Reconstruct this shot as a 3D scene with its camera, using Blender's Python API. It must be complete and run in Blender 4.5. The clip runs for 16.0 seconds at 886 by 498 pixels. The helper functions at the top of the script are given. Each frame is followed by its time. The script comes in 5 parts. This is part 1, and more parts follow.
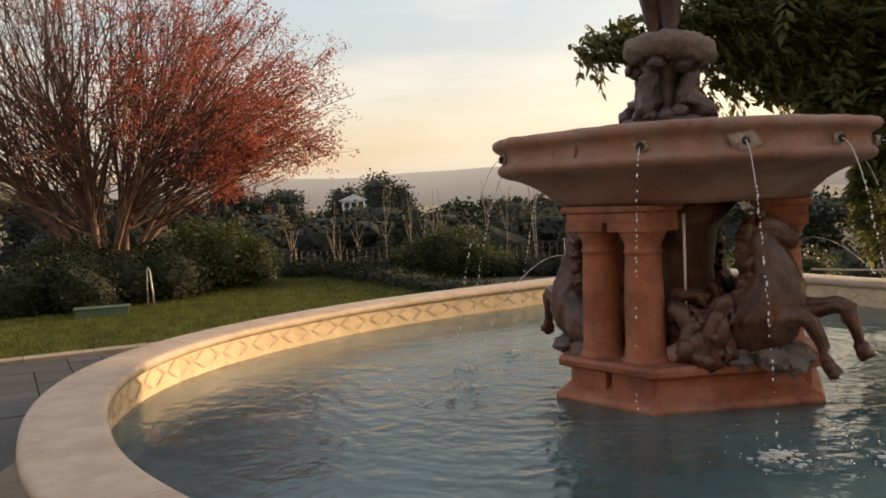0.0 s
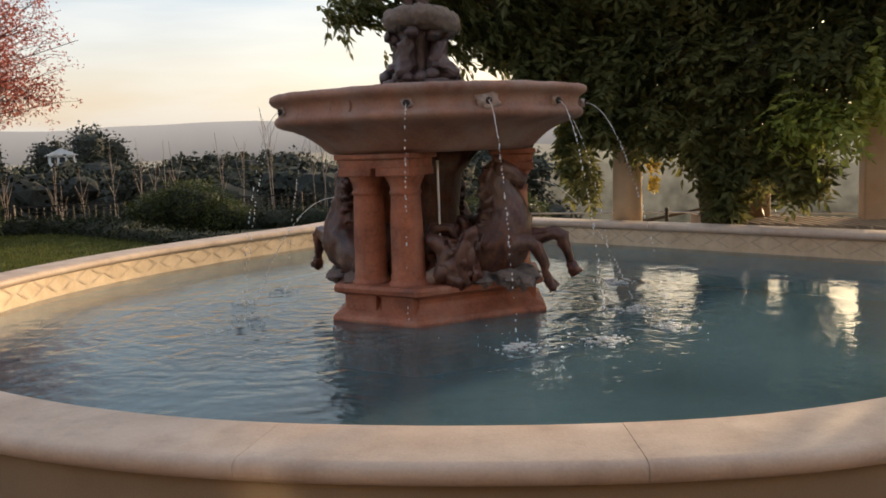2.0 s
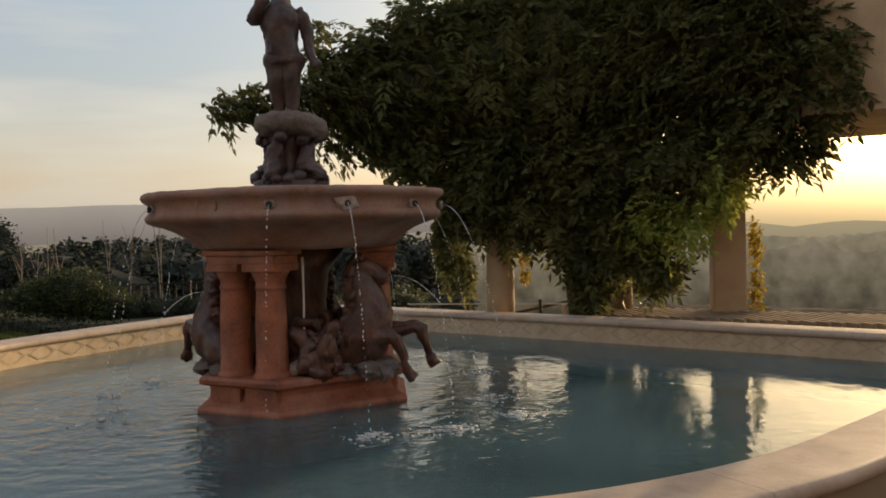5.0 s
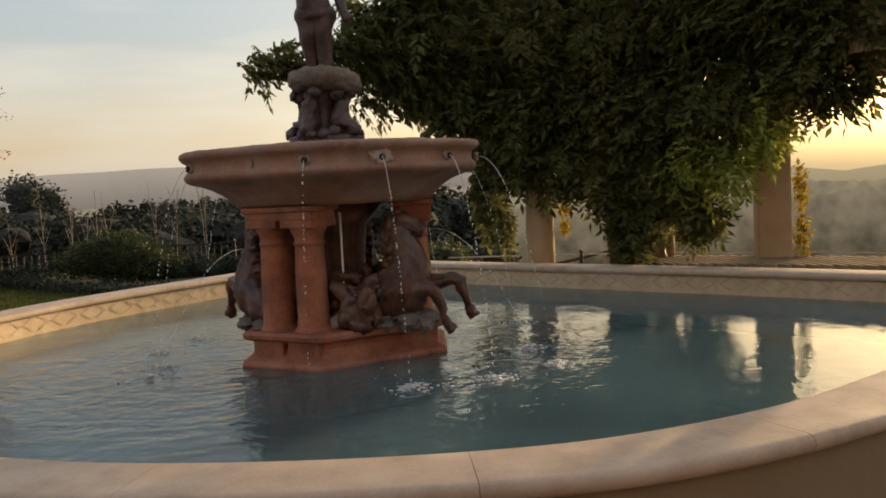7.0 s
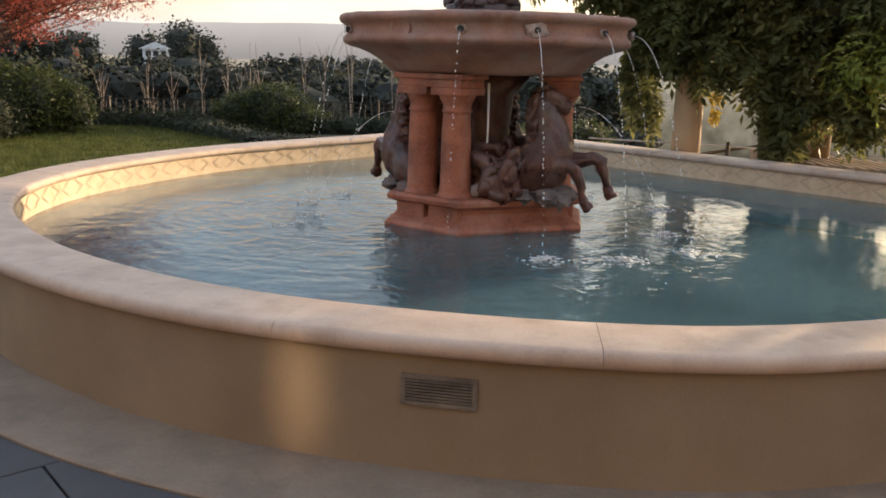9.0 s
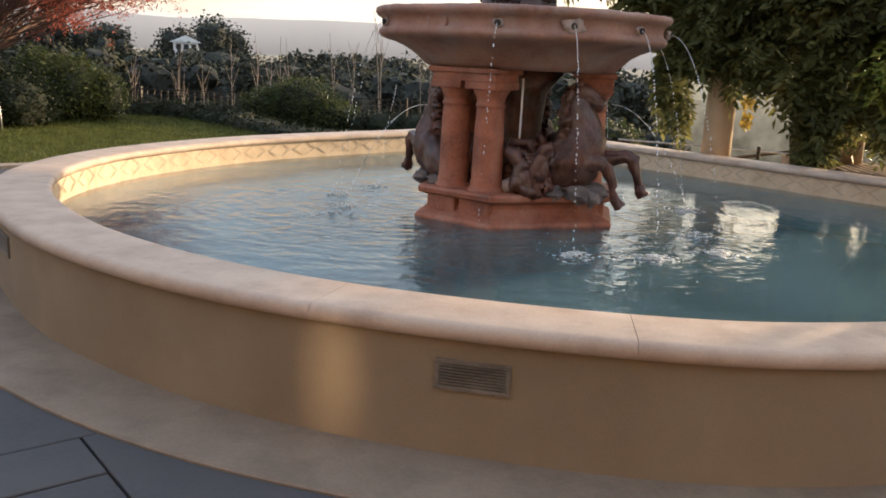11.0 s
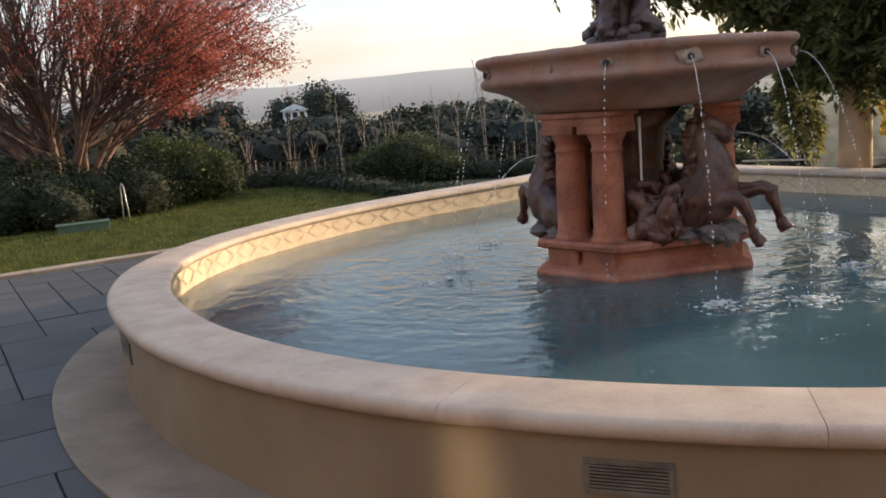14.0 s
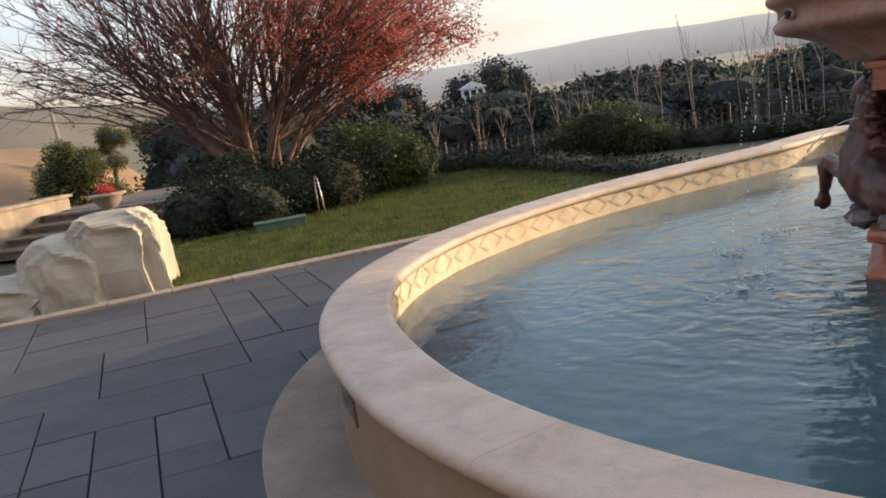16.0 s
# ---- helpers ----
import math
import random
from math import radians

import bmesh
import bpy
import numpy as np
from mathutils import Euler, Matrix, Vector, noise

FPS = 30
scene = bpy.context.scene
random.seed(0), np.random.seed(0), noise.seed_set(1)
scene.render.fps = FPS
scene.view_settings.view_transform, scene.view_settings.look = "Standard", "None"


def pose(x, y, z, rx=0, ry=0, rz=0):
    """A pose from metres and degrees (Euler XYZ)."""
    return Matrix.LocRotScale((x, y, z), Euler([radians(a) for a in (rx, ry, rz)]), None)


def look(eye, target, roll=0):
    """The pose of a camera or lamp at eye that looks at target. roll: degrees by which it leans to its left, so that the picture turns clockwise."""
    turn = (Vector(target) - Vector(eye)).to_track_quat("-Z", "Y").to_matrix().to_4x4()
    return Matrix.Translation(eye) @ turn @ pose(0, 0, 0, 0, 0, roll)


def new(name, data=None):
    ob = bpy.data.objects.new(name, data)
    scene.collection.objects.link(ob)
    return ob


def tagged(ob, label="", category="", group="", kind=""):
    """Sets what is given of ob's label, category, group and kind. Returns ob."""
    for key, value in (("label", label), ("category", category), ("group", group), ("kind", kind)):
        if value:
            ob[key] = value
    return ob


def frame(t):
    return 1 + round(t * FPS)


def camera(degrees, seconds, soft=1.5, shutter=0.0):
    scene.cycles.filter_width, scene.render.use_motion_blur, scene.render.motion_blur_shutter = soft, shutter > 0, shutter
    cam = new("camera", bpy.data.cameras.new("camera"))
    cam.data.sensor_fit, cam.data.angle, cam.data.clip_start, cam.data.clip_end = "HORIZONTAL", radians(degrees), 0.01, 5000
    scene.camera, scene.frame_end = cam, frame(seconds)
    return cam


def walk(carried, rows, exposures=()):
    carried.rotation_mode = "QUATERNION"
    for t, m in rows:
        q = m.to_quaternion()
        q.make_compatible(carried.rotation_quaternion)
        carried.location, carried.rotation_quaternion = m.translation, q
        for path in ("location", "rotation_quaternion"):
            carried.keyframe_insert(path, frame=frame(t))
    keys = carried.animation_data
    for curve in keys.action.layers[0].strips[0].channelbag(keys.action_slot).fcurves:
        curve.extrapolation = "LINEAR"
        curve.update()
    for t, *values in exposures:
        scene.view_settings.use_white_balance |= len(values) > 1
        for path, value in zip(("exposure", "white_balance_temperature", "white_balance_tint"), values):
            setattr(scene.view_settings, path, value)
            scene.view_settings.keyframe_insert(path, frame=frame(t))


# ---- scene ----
cam = camera(55.0, 16.0, 1.8)
PATH = [
    (0, (0.192, -4.962, 1.487), (-0.532, -3.101, 1.375), -2.5),
    (0.5, (0.108, -5.23, 1.443), (-0.369, -3.293, 1.299), -2.6),
    (1, (-0.052, -5.361, 1.42), (-0.403, -3.401, 1.239), -4.2),
    (1.5, (-0.079, -5.536, 1.446), (-0.299, -3.558, 1.243), -3.2),
    (2, (0.029, -5.765, 1.448), (-0.07, -3.781, 1.21), -2.1),
    (2.5, (0.142, -5.869, 1.481), (-0.07, -3.891, 1.279), -1.6),
    (3, (0.271, -5.899, 1.487), (0.041, -3.918, 1.338), -1.2),
    (3.5, (0.311, -5.999, 1.522), (0.313, -4.006, 1.35), -2.6),
    (4, (0.305, -6.085, 1.535), (0.549, -4.103, 1.426), -3.1),
    (4.5, (0.299, -6.095, 1.527), (0.6, -4.118, 1.497), -2.3),
    (5, (0.315, -6.09, 1.52), (0.449, -4.095, 1.478), -1.4),
    (7.5, (0.387, -6.09, 1.498), (0.397, -4.097, 1.33), -2.7),
    (8, (0.421, -6.12, 1.574), (0.321, -4.138, 1.329), -0.8),
    (8.5, (0.355, -6.231, 1.546), (0.126, -4.291, 1.118), 0.1),
    (11, (0.257, -6.309, 1.462), (-0.068, -4.383, 1.029), 2.8),
    (11.5, (0.249, -6.319, 1.463), (-0.07, -4.373, 1.126), 3.3),
    (12, (0.229, -6.321, 1.46), (-0.125, -4.381, 1.128), 4.3),
    (12.5, (0.21, -6.316, 1.441), (-0.252, -4.411, 1.045), 4.4),
    (13, (0.238, -6.224, 1.506), (-0.266, -4.325, 1.133), 3.0),
    (13.5, (0.294, -6.101, 1.563), (-0.263, -4.213, 1.21), -0.7),
    (14, (0.154, -5.969, 1.554), (-0.442, -4.09, 1.216), -4.4),
    (14.5, (-0.038, -5.767, 1.553), (-0.626, -3.889, 1.192), -6.0),
    (15, (-0.236, -5.421, 1.58), (-0.985, -3.602, 1.221), -5.6),
    (15.5, (-0.488, -5.186, 1.565), (-1.383, -3.437, 1.192), -6.8),
    (16, (-0.758, -4.932, 1.575), (-1.739, -3.224, 1.225), -8.8),
]
walk(cam, [(t, look(eye, target, roll)) for t, eye, target, roll in PATH],
     exposures=[(0, 0.15, 7300, 12), (1.5, 0.16, 6500, 11), (2.5, 0.22, 6300, 11), (3.3, 0.12, 6400, 11), (4.0, 0.08, 6800, 11), (5.2, -0.36, 6800, 10), (7.4, -0.16, 7100, 10), (8.0, 0.0, 7000, 10), (8.6, 0.48, 6150, 11), (11.0, 0.66, 6100, 11), (11.5, 0.66, 6050, 11), (12.1, 0.37, 5950, 11), (13.5, 0.42, 5850, 10), (16.0, 0.42, 5850, 10)])

# ---- light ----
SUN_AZ, SUN_EL = 42.0, 9.5          # degrees from +y towards +x, and above the horizon
world = bpy.data.worlds.new("sky_world")
scene.world = world
world.use_nodes = True
wn, wl = world.node_tree.nodes, world.node_tree.links
sky = wn.new("ShaderNodeTexSky")
sky.sky_type = "NISHITA"
sky.sun_disc = False
sky.sun_elevation = radians(SUN_EL)
sky.sun_rotation = radians(SUN_AZ)
sky.air_density, sky.dust_density, sky.ozone_density = 1.0, 3.0, 1.2
wn["Background"].inputs["Strength"].default_value = 0.10
wl.new(sky.outputs[0], wn["Background"].inputs["Color"])
# thin evening haze and cloud veil over the clear sky
wco, wsep, wramp = wn.new("ShaderNodeTexCoord"), wn.new("ShaderNodeSeparateXYZ"), wn.new("ShaderNodeValToRGB")
wl.new(wco.outputs["Generated"], wsep.inputs[0])
wl.new(wsep.outputs["Z"], wramp.inputs[0])
stops = [(0.0, (0.80, 0.62, 0.49)), (0.045, (0.92, 0.72, 0.55)), (0.10, (0.88, 0.77, 0.67)), (0.18, (0.62, 0.68, 0.75)), (0.32, (0.60, 0.74, 0.90)), (1.0, (0.42, 0.54, 0.70))]
while len(wramp.color_ramp.elements) < len(stops):
    wramp.color_ramp.elements.new(0.5)
for el, (pos, col) in zip(wramp.color_ramp.elements, stops):
    el.position, el.color = pos, (*col, 1)
wmap, wnoise, wcr = wn.new("ShaderNodeMapping"), wn.new("ShaderNodeTexNoise"), wn.new("ShaderNodeValToRGB")
wmap.inputs["Scale"].default_value = (1.2, 1.2, 8.0)
wnoise.inputs["Scale"].default_value, wnoise.inputs["Detail"].default_value, wnoise.inputs["Roughness"].default_value = 2.2, 6.0, 0.5
wl.new(wco.outputs["Generated"], wmap.inputs["Vector"])
wl.new(wmap.outputs[0], wnoise.inputs["Vector"])
wl.new(wnoise.outputs["Fac"], wcr.inputs[0])
wcr.color_ramp.elements[0].position, wcr.color_ramp.elements[1].position = 0.44, 0.62
wmix = wn.new("ShaderNodeMixRGB")
wcr.color_ramp.elements[1].color = (0.85, 0.85, 0.85, 1)
wl.new(wcr.outputs[0], wmix.inputs[0])
wl.new(wramp.outputs[0], wmix.inputs[1])
wmix.inputs[2].default_value = (0.96, 0.90, 0.84, 1)
# warm glow of the low sun in the haze
wdot, wpow, wglow = wn.new("ShaderNodeVectorMath"), wn.new("ShaderNodeMath"), wn.new("ShaderNodeMixRGB")
wdot.operation = "DOT_PRODUCT"
wl.new(wco.outputs["Generated"], wdot.inputs[0])
wdot.inputs[1].default_value = (math.sin(radians(SUN_AZ)) * math.cos(radians(SUN_EL)), math.cos(radians(SUN_AZ)) * math.cos(radians(SUN_EL)), math.sin(radians(SUN_EL)))
wclamp = wn.new("ShaderNodeMath")
wclamp.operation = "MAXIMUM"
wl.new(wdot.outputs["Value"], wclamp.inputs[0])
wclamp.inputs[1].default_value = 0.0
wpow.operation = "POWER"
wl.new(wclamp.outputs[0], wpow.inputs[0])
wpow.inputs[1].default_value = 9.0
wl.new(wpow.outputs[0], wglow.inputs[0])
wl.new(wmix.outputs[0], wglow.inputs[1])
wglow.inputs[2].default_value = (4.7, 3.4, 1.7, 1)
wback, wadd = wn.new("ShaderNodeBackground"), wn.new("ShaderNodeAddShader")
wl.new(wglow.outputs[0], wback.inputs["Color"])
wback.inputs["Strength"].default_value = 0.62
wl.new(wn["Background"].outputs[0], wadd.inputs[0]), wl.new(wback.outputs[0], wadd.inputs[1])
wl.new(wadd.outputs[0], wn["World Output"].inputs["Surface"])
sun_data = bpy.data.lights.new("sun", "SUN")
sun_data.energy, sun_data.angle, sun_data.color = 5.0, radians(0.6), (1.0, 0.72, 0.42)
sun = new("sun", sun_data)
sa, se = radians(SUN_AZ), radians(SUN_EL)
sun.matrix_world = look((0, 0, 30), Vector((0, 0, 30)) - Vector((math.sin(sa) * math.cos(se), math.cos(sa) * math.cos(se), math.sin(se))))

# added spot for low sun thrown back by an unseen upper house window
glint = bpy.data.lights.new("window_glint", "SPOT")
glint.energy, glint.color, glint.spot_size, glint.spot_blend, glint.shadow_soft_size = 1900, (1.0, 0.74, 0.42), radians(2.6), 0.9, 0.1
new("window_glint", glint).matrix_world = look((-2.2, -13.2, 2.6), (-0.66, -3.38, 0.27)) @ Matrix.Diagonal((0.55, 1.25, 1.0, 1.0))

# ---- materials ----
def mat(name, dark, light, rough=0.7, scale=6.0, fine=60.0, bump=0.25, metal=0.0, per_object=0.0, per_island=0.0, mid=0.5, translucent=0.0, dist=0.01, stain=None):
    """Two-scale noise colour between dark and light, with fine relief."""
    m = bpy.data.materials.new(name)
    m.use_nodes = True
    n, l = m.node_tree.nodes, m.node_tree.links
    b = n["Principled BSDF"]
    co = n.new("ShaderNodeTexCoord")
    a, f = n.new("ShaderNodeTexNoise"), n.new("ShaderNodeTexNoise")
    a.inputs["Scale"].default_value, a.inputs["Detail"].default_value = scale, 6.0
    f.inputs["Scale"].default_value, f.inputs["Detail"].default_value = fine, 5.0
    l.new(co.outputs["Object"], a.inputs["Vector"]), l.new(co.outputs["Object"], f.inputs["Vector"])
    mixv = n.new("ShaderNodeMath")
    mixv.operation = "MULTIPLY_ADD"
    l.new(f.outputs["Fac"], mixv.inputs[0])
    mixv.inputs[1].default_value = 0.4
    l.new(a.outputs["Fac"], mixv.inputs[2])
    last = mixv.outputs[0]
    if per_object or per_island:
        r = n.new("ShaderNodeObjectInfo") if per_object else n.new("ShaderNodeNewGeometry")
        ad = n.new("ShaderNodeMath")
        ad.operation = "MULTIPLY_ADD"
        l.new(r.outputs["Random" if per_object else "Random Per Island"], ad.inputs[0])
        ad.inputs[1].default_value = per_object or per_island
        l.new(last, ad.inputs[2])
        sub = n.new("ShaderNodeMath")
        sub.operation = "SUBTRACT"
        l.new(ad.outputs[0], sub.inputs[0])
        sub.inputs[1].default_value = (per_object or per_island) / 2
        last = sub.outputs[0]
    ramp = n.new("ShaderNodeValToRGB")
    ramp.color_ramp.elements[0].position, ramp.color_ramp.elements[0].color = mid - 0.12, (*dark, 1)
    ramp.color_ramp.elements[1].position, ramp.color_ramp.elements[1].color = mid + 0.42, (*light, 1)
    l.new(last, ramp.inputs[0])
    colour = ramp.outputs[0]
    if stain:
        tint, size, amount = stain
        mp, ns, cr, mx = n.new("ShaderNodeMapping"), n.new("ShaderNodeTexNoise"), n.new("ShaderNodeValToRGB"), n.new("ShaderNodeMixRGB")
        mp.inputs["Scale"].default_value = (1.0, 1.0, 0.45)
        ns.inputs["Scale"].default_value, ns.inputs["Detail"].default_value, ns.inputs["Roughness"].default_value = size, 9.0, 0.65
        l.new(co.outputs["Object"], mp.inputs["Vector"]), l.new(mp.outputs[0], ns.inputs["Vector"])
        l.new(ns.outputs["Fac"], cr.inputs[0])
        cr.color_ramp.elements[0].position, cr.color_ramp.elements[1].position = 0.48, 0.68
        cr.color_ramp.elements[1].color = (amount, amount, amount, 1)
        l.new(cr.outputs[0], mx.inputs[0]), l.new(colour, mx.inputs[1])
        mx.inputs[2].default_value = (*tint, 1)
        colour = mx.outputs[0]
    l.new(colour, b.inputs["Base Color"])
    if per_island:
        b.inputs["Specular IOR Level"].default_value = 0.15
    b.inputs["Roughness"].default_value, b.inputs["Metallic"].default_value = rough, metal
    if bump:
        bp = n.new("ShaderNodeBump")
        bp.inputs["Strength"].default_value, bp.inputs["Distance"].default_value = bump, dist
        l.new(mixv.outputs[0], bp.inputs["Height"])
        l.new(bp.outputs[0], b.inputs["Normal"])
    if translucent:
        tr, mx = n.new("ShaderNodeBsdfTranslucent"), n.new("ShaderNodeMixShader")
        l.new(ramp.outputs[0], tr.inputs["Color"])
        mx.inputs[0].default_value = translucent
        l.new(b.outputs[0], mx.inputs[1]), l.new(tr.outputs[0], mx.inputs[2])
        l.new(mx.outputs[0], n["Material Output"].inputs["Surface"])
    return m


M_COPING = mat("travertine_coping", (0.40, 0.285, 0.21), (0.58, 0.45, 0.35), 0.6, 5, 90, 0.25, per_object=0.14, stain=((0.30, 0.215, 0.16), 7.0, 0.45))
M_STUCCO = mat("tan_stucco", (0.205, 0.145, 0.088), (0.29, 0.215, 0.137), 0.85, 2.5, 140, 0.35, stain=((0.24, 0.165, 0.10), 1.6, 0.5))
M_TILE = mat("glazed_tile", (0.50, 0.36, 0.22), (0.68, 0.53, 0.36), 0.55, 9, 70, 0.2, per_object=0.2)
M_TILE_MARK = mat("tile_chevron", (0.42, 0.305, 0.195), (0.56, 0.43, 0.30), 0.5, 9, 70, 0.2)
M_PLASTER = mat("pool_plaster", (0.23, 0.45, 0.47), (0.40, 0.60, 0.60), 0.8, 1.6, 40, 0.1)
M_RED = mat("red_cast_stone", (0.095, 0.03, 0.018), (0.43, 0.15, 0.08), 0.62, 5, 50, 0.6, stain=((0.36, 0.225, 0.165), 5.0, 0.45))
M_DARKRED = mat("dark_red_carved_stone", (0.014, 0.008, 0.007), (0.13, 0.048, 0.032), 0.4, 9, 40, 0.8, stain=((0.20, 0.16, 0.14), 6.0, 0.6))
M_BOWL = mat("pale_red_cast_stone", (0.17, 0.08, 0.056), (0.40, 0.225, 0.165), 0.72, 4, 45, 0.5, stain=((0.36, 0.29, 0.26), 3.0, 0.7))
M_ROSETTE = mat("pale_mineral_crust", (0.22, 0.16, 0.14), (0.46, 0.38, 0.34), 0.7, 14, 60, 0.6)
M_ROCK = mat("weathered_grey_stone", (0.05, 0.042, 0.04), (0.26, 0.215, 0.20), 0.8, 8, 50, 0.7)
M_UPPER = mat("dark_weathered_carved_stone", (0.016, 0.010, 0.010), (0.10, 0.055, 0.05), 0.45, 9, 40, 0.8, stain=((0.20, 0.17, 0.17), 11.0, 0.35))
M_SHELL = mat("lichened_shell_stone", (0.05, 0.036, 0.03), (0.20, 0.145, 0.115), 0.75, 9, 50, 0.8, stain=((0.26, 0.21, 0.17), 6.0, 0.5))
M_SLATE = mat("blue_grey_slate", (0.037, 0.037, 0.04), (0.08, 0.077, 0.083), 0.7, 2.2, 40, 0.35, per_object=0.35, stain=((0.055, 0.05, 0.048), 2.5, 0.6))
# dark joint colour, also painted shade behind louvres, between slats and in spouts
M_JOINT_SHADE = mat("dark_joint_and_gap_shade", (0.02, 0.02, 0.022), (0.045, 0.043, 0.042), 0.9, 20, 90, 0.3)
M_CREAM = mat("cream_limestone", (0.24, 0.18, 0.13), (0.41, 0.325, 0.245), 0.75, 4, 70, 0.3, per_object=0.2, stain=((0.17, 0.13, 0.095), 5.0, 0.5))
M_BAND = mat("worn_paving_band", (0.17, 0.122, 0.085), (0.29, 0.22, 0.16), 0.75, 3, 70, 0.3, per_object=0.15, stain=((0.13, 0.10, 0.075), 4.0, 0.5))
M_STEP = mat("weathered_step_stone", (0.12, 0.09, 0.066), (0.26, 0.20, 0.15), 0.8, 4, 60, 0.4, per_object=0.2, stain=((0.10, 0.08, 0.06), 4.0, 0.6))
M_GRASS = mat("grass_blades", (0.036, 0.05, 0.011), (0.145, 0.155, 0.04), 0.7, 3, 30, 0, per_island=0.3, translucent=0.3)
M_SOIL = mat("dry_earth", (0.035, 0.034, 0.02), (0.10, 0.085, 0.048), 0.95, 0.3, 6, 0.5)
M_BARK = mat("pale_smooth_bark", (0.06, 0.037, 0.028), (0.22, 0.13, 0.09), 0.7, 5, 40, 0.3)
# core colours: shade inside foliage is put into these tones, haze in the far one
M_WOODSHADE = mat("painted_wood_shade", (0.012, 0.014, 0.011), (0.03, 0.032, 0.025), 0.95, 0.5, 5, 0.8)
M_FARSHADE = mat("painted_hazy_shade", (0.03, 0.034, 0.03), (0.055, 0.058, 0.05), 0.95, 0.5, 5, 0.8)
M_INNER_SHADE = mat("painted_inner_shade", (0.008, 0.012, 0.006), (0.03, 0.035, 0.018), 0.95, 6, 25, 0.8)
M_VINESHADE = mat("painted_vine_shade", (0.03, 0.032, 0.018), (0.085, 0.078, 0.042), 0.95, 6, 25, 0.8)
M_SAPLING = mat("grey_sapling_bark", (0.14, 0.11, 0.09), (0.30, 0.25, 0.21), 0.8, 5, 40, 0.2)
M_TWIG = mat("brown_twig", (0.045, 0.024, 0.02), (0.12, 0.062, 0.048), 0.8, 5, 40, 0.2)
M_DARKBARK = mat("dark_bark", (0.035, 0.025, 0.018), (0.10, 0.07, 0.05), 0.9, 8, 40, 0.7)
M_REDLEAF = mat("red_autumn_leaf", (0.22, 0.048, 0.036), (0.54, 0.165, 0.11), 0.6, 1.2, 30, 0, per_island=0.5, translucent=0.4)
M_VINE = mat("dark_vine_leaf", (0.06, 0.072, 0.028), (0.19, 0.185, 0.068), 0.42, 1.5, 30, 0, per_island=0.4, translucent=0.5)
M_YELLOW = mat("yellowing_leaf", (0.22, 0.16, 0.02), (0.48, 0.36, 0.05), 0.55, 1.5, 30, 0, per_island=0.4, translucent=0.45)
M_BUSH = mat("glossy_shrub_leaf", (0.008, 0.013, 0.006), (0.028, 0.036, 0.014), 0.45, 2, 30, 0, per_island=0.5, translucent=0.2)
M_BUSH_LIGHT = mat("light_shrub_leaf", (0.024, 0.038, 0.012), (0.095, 0.11, 0.036), 0.42, 2, 30, 0, per_island=0.5, translucent=0.3)
# sunlit copy of the vine leaf, sunshine put into its brighter green
M_SUNLIT_LEAF = mat("painted_sunlit_leaf", (0.20, 0.25, 0.045), (0.46, 0.48, 0.13), 0.5, 2, 30, 0, per_island=0.5, translucent=0.55)
# far leaf colours below are greyed, with haze put into the tone
M_FARTREE = mat("painted_haze_leaf", (0.034, 0.038, 0.028), (0.07, 0.074, 0.055), 0.8, 0.6, 8, 0, per_island=0.4)
# olive leaf made paler, sunshine and haze put into its colour
M_OLIVE = mat("painted_sunlit_olive", (0.06, 0.07, 0.024), (0.17, 0.17, 0.06), 0.6, 2, 30, 0, per_island=0.5, translucent=0.4)
M_FARORANGE = mat("painted_haze_orange_leaf", (0.22, 0.09, 0.035), (0.40, 0.19, 0.09), 0.8, 0.6, 8, 0, per_island=0.4)
M_IRON = mat("black_iron", (0.02, 0.02, 0.02), (0.05, 0.045, 0.04), 0.5, 12, 80, 0.2, metal=0.6)
M_STUCCO_COL = mat("cream_column", (0.40, 0.27, 0.15), (0.55, 0.40, 0.25), 0.8, 3, 80, 0.35)
M_WOOD = mat("dark_stained_wood", (0.05, 0.032, 0.02), (0.13, 0.085, 0.05), 0.7, 4, 60, 0.4)
M_SLAT = mat("brown_deck_timber", (0.24, 0.165, 0.10), (0.42, 0.30, 0.195), 0.75, 4, 60, 0.4, per_object=0.2)
M_TARP = mat("beige_canvas", (0.34, 0.29, 0.215), (0.52, 0.455, 0.355), 0.85, 3, 120, 0.3)
M_BOULDER = mat("pale_sandstone", (0.28, 0.23, 0.16), (0.47, 0.395, 0.30), 0.85, 3, 40, 0.6, stain=((0.17, 0.145, 0.105), 4.0, 0.6))
M_WHITE = mat("white_paint", (0.55, 0.55, 0.54), (0.75, 0.75, 0.74), 0.6, 3, 60, 0.1)
M_DARKGLASS = mat("dark_window", (0.02, 0.025, 0.03), (0.04, 0.045, 0.05), 0.1, 3, 20, 0)
M_GREENBOX = mat("green_plastic", (0.05, 0.09, 0.06), (0.10, 0.15, 0.10), 0.55, 6, 60, 0.1)
M_GALV = mat("galvanised_metal", (0.30, 0.30, 0.30), (0.52, 0.51, 0.49), 0.4, 8, 60, 0.1, metal=0.7)
M_VENT = mat("weathered_metal_grille", (0.07, 0.055, 0.042), (0.26, 0.22, 0.18), 0.5, 10, 60, 0.3, metal=0.3)
M_FLOWER = mat("red_flower", (0.35, 0.03, 0.03), (0.6, 0.08, 0.05), 0.6, 5, 30, 0, per_island=0.4)
M_DRY = mat("dry_grass_slope", (0.15, 0.082, 0.034), (0.29, 0.17, 0.08), 0.95, 0.06, 0.6, 0)


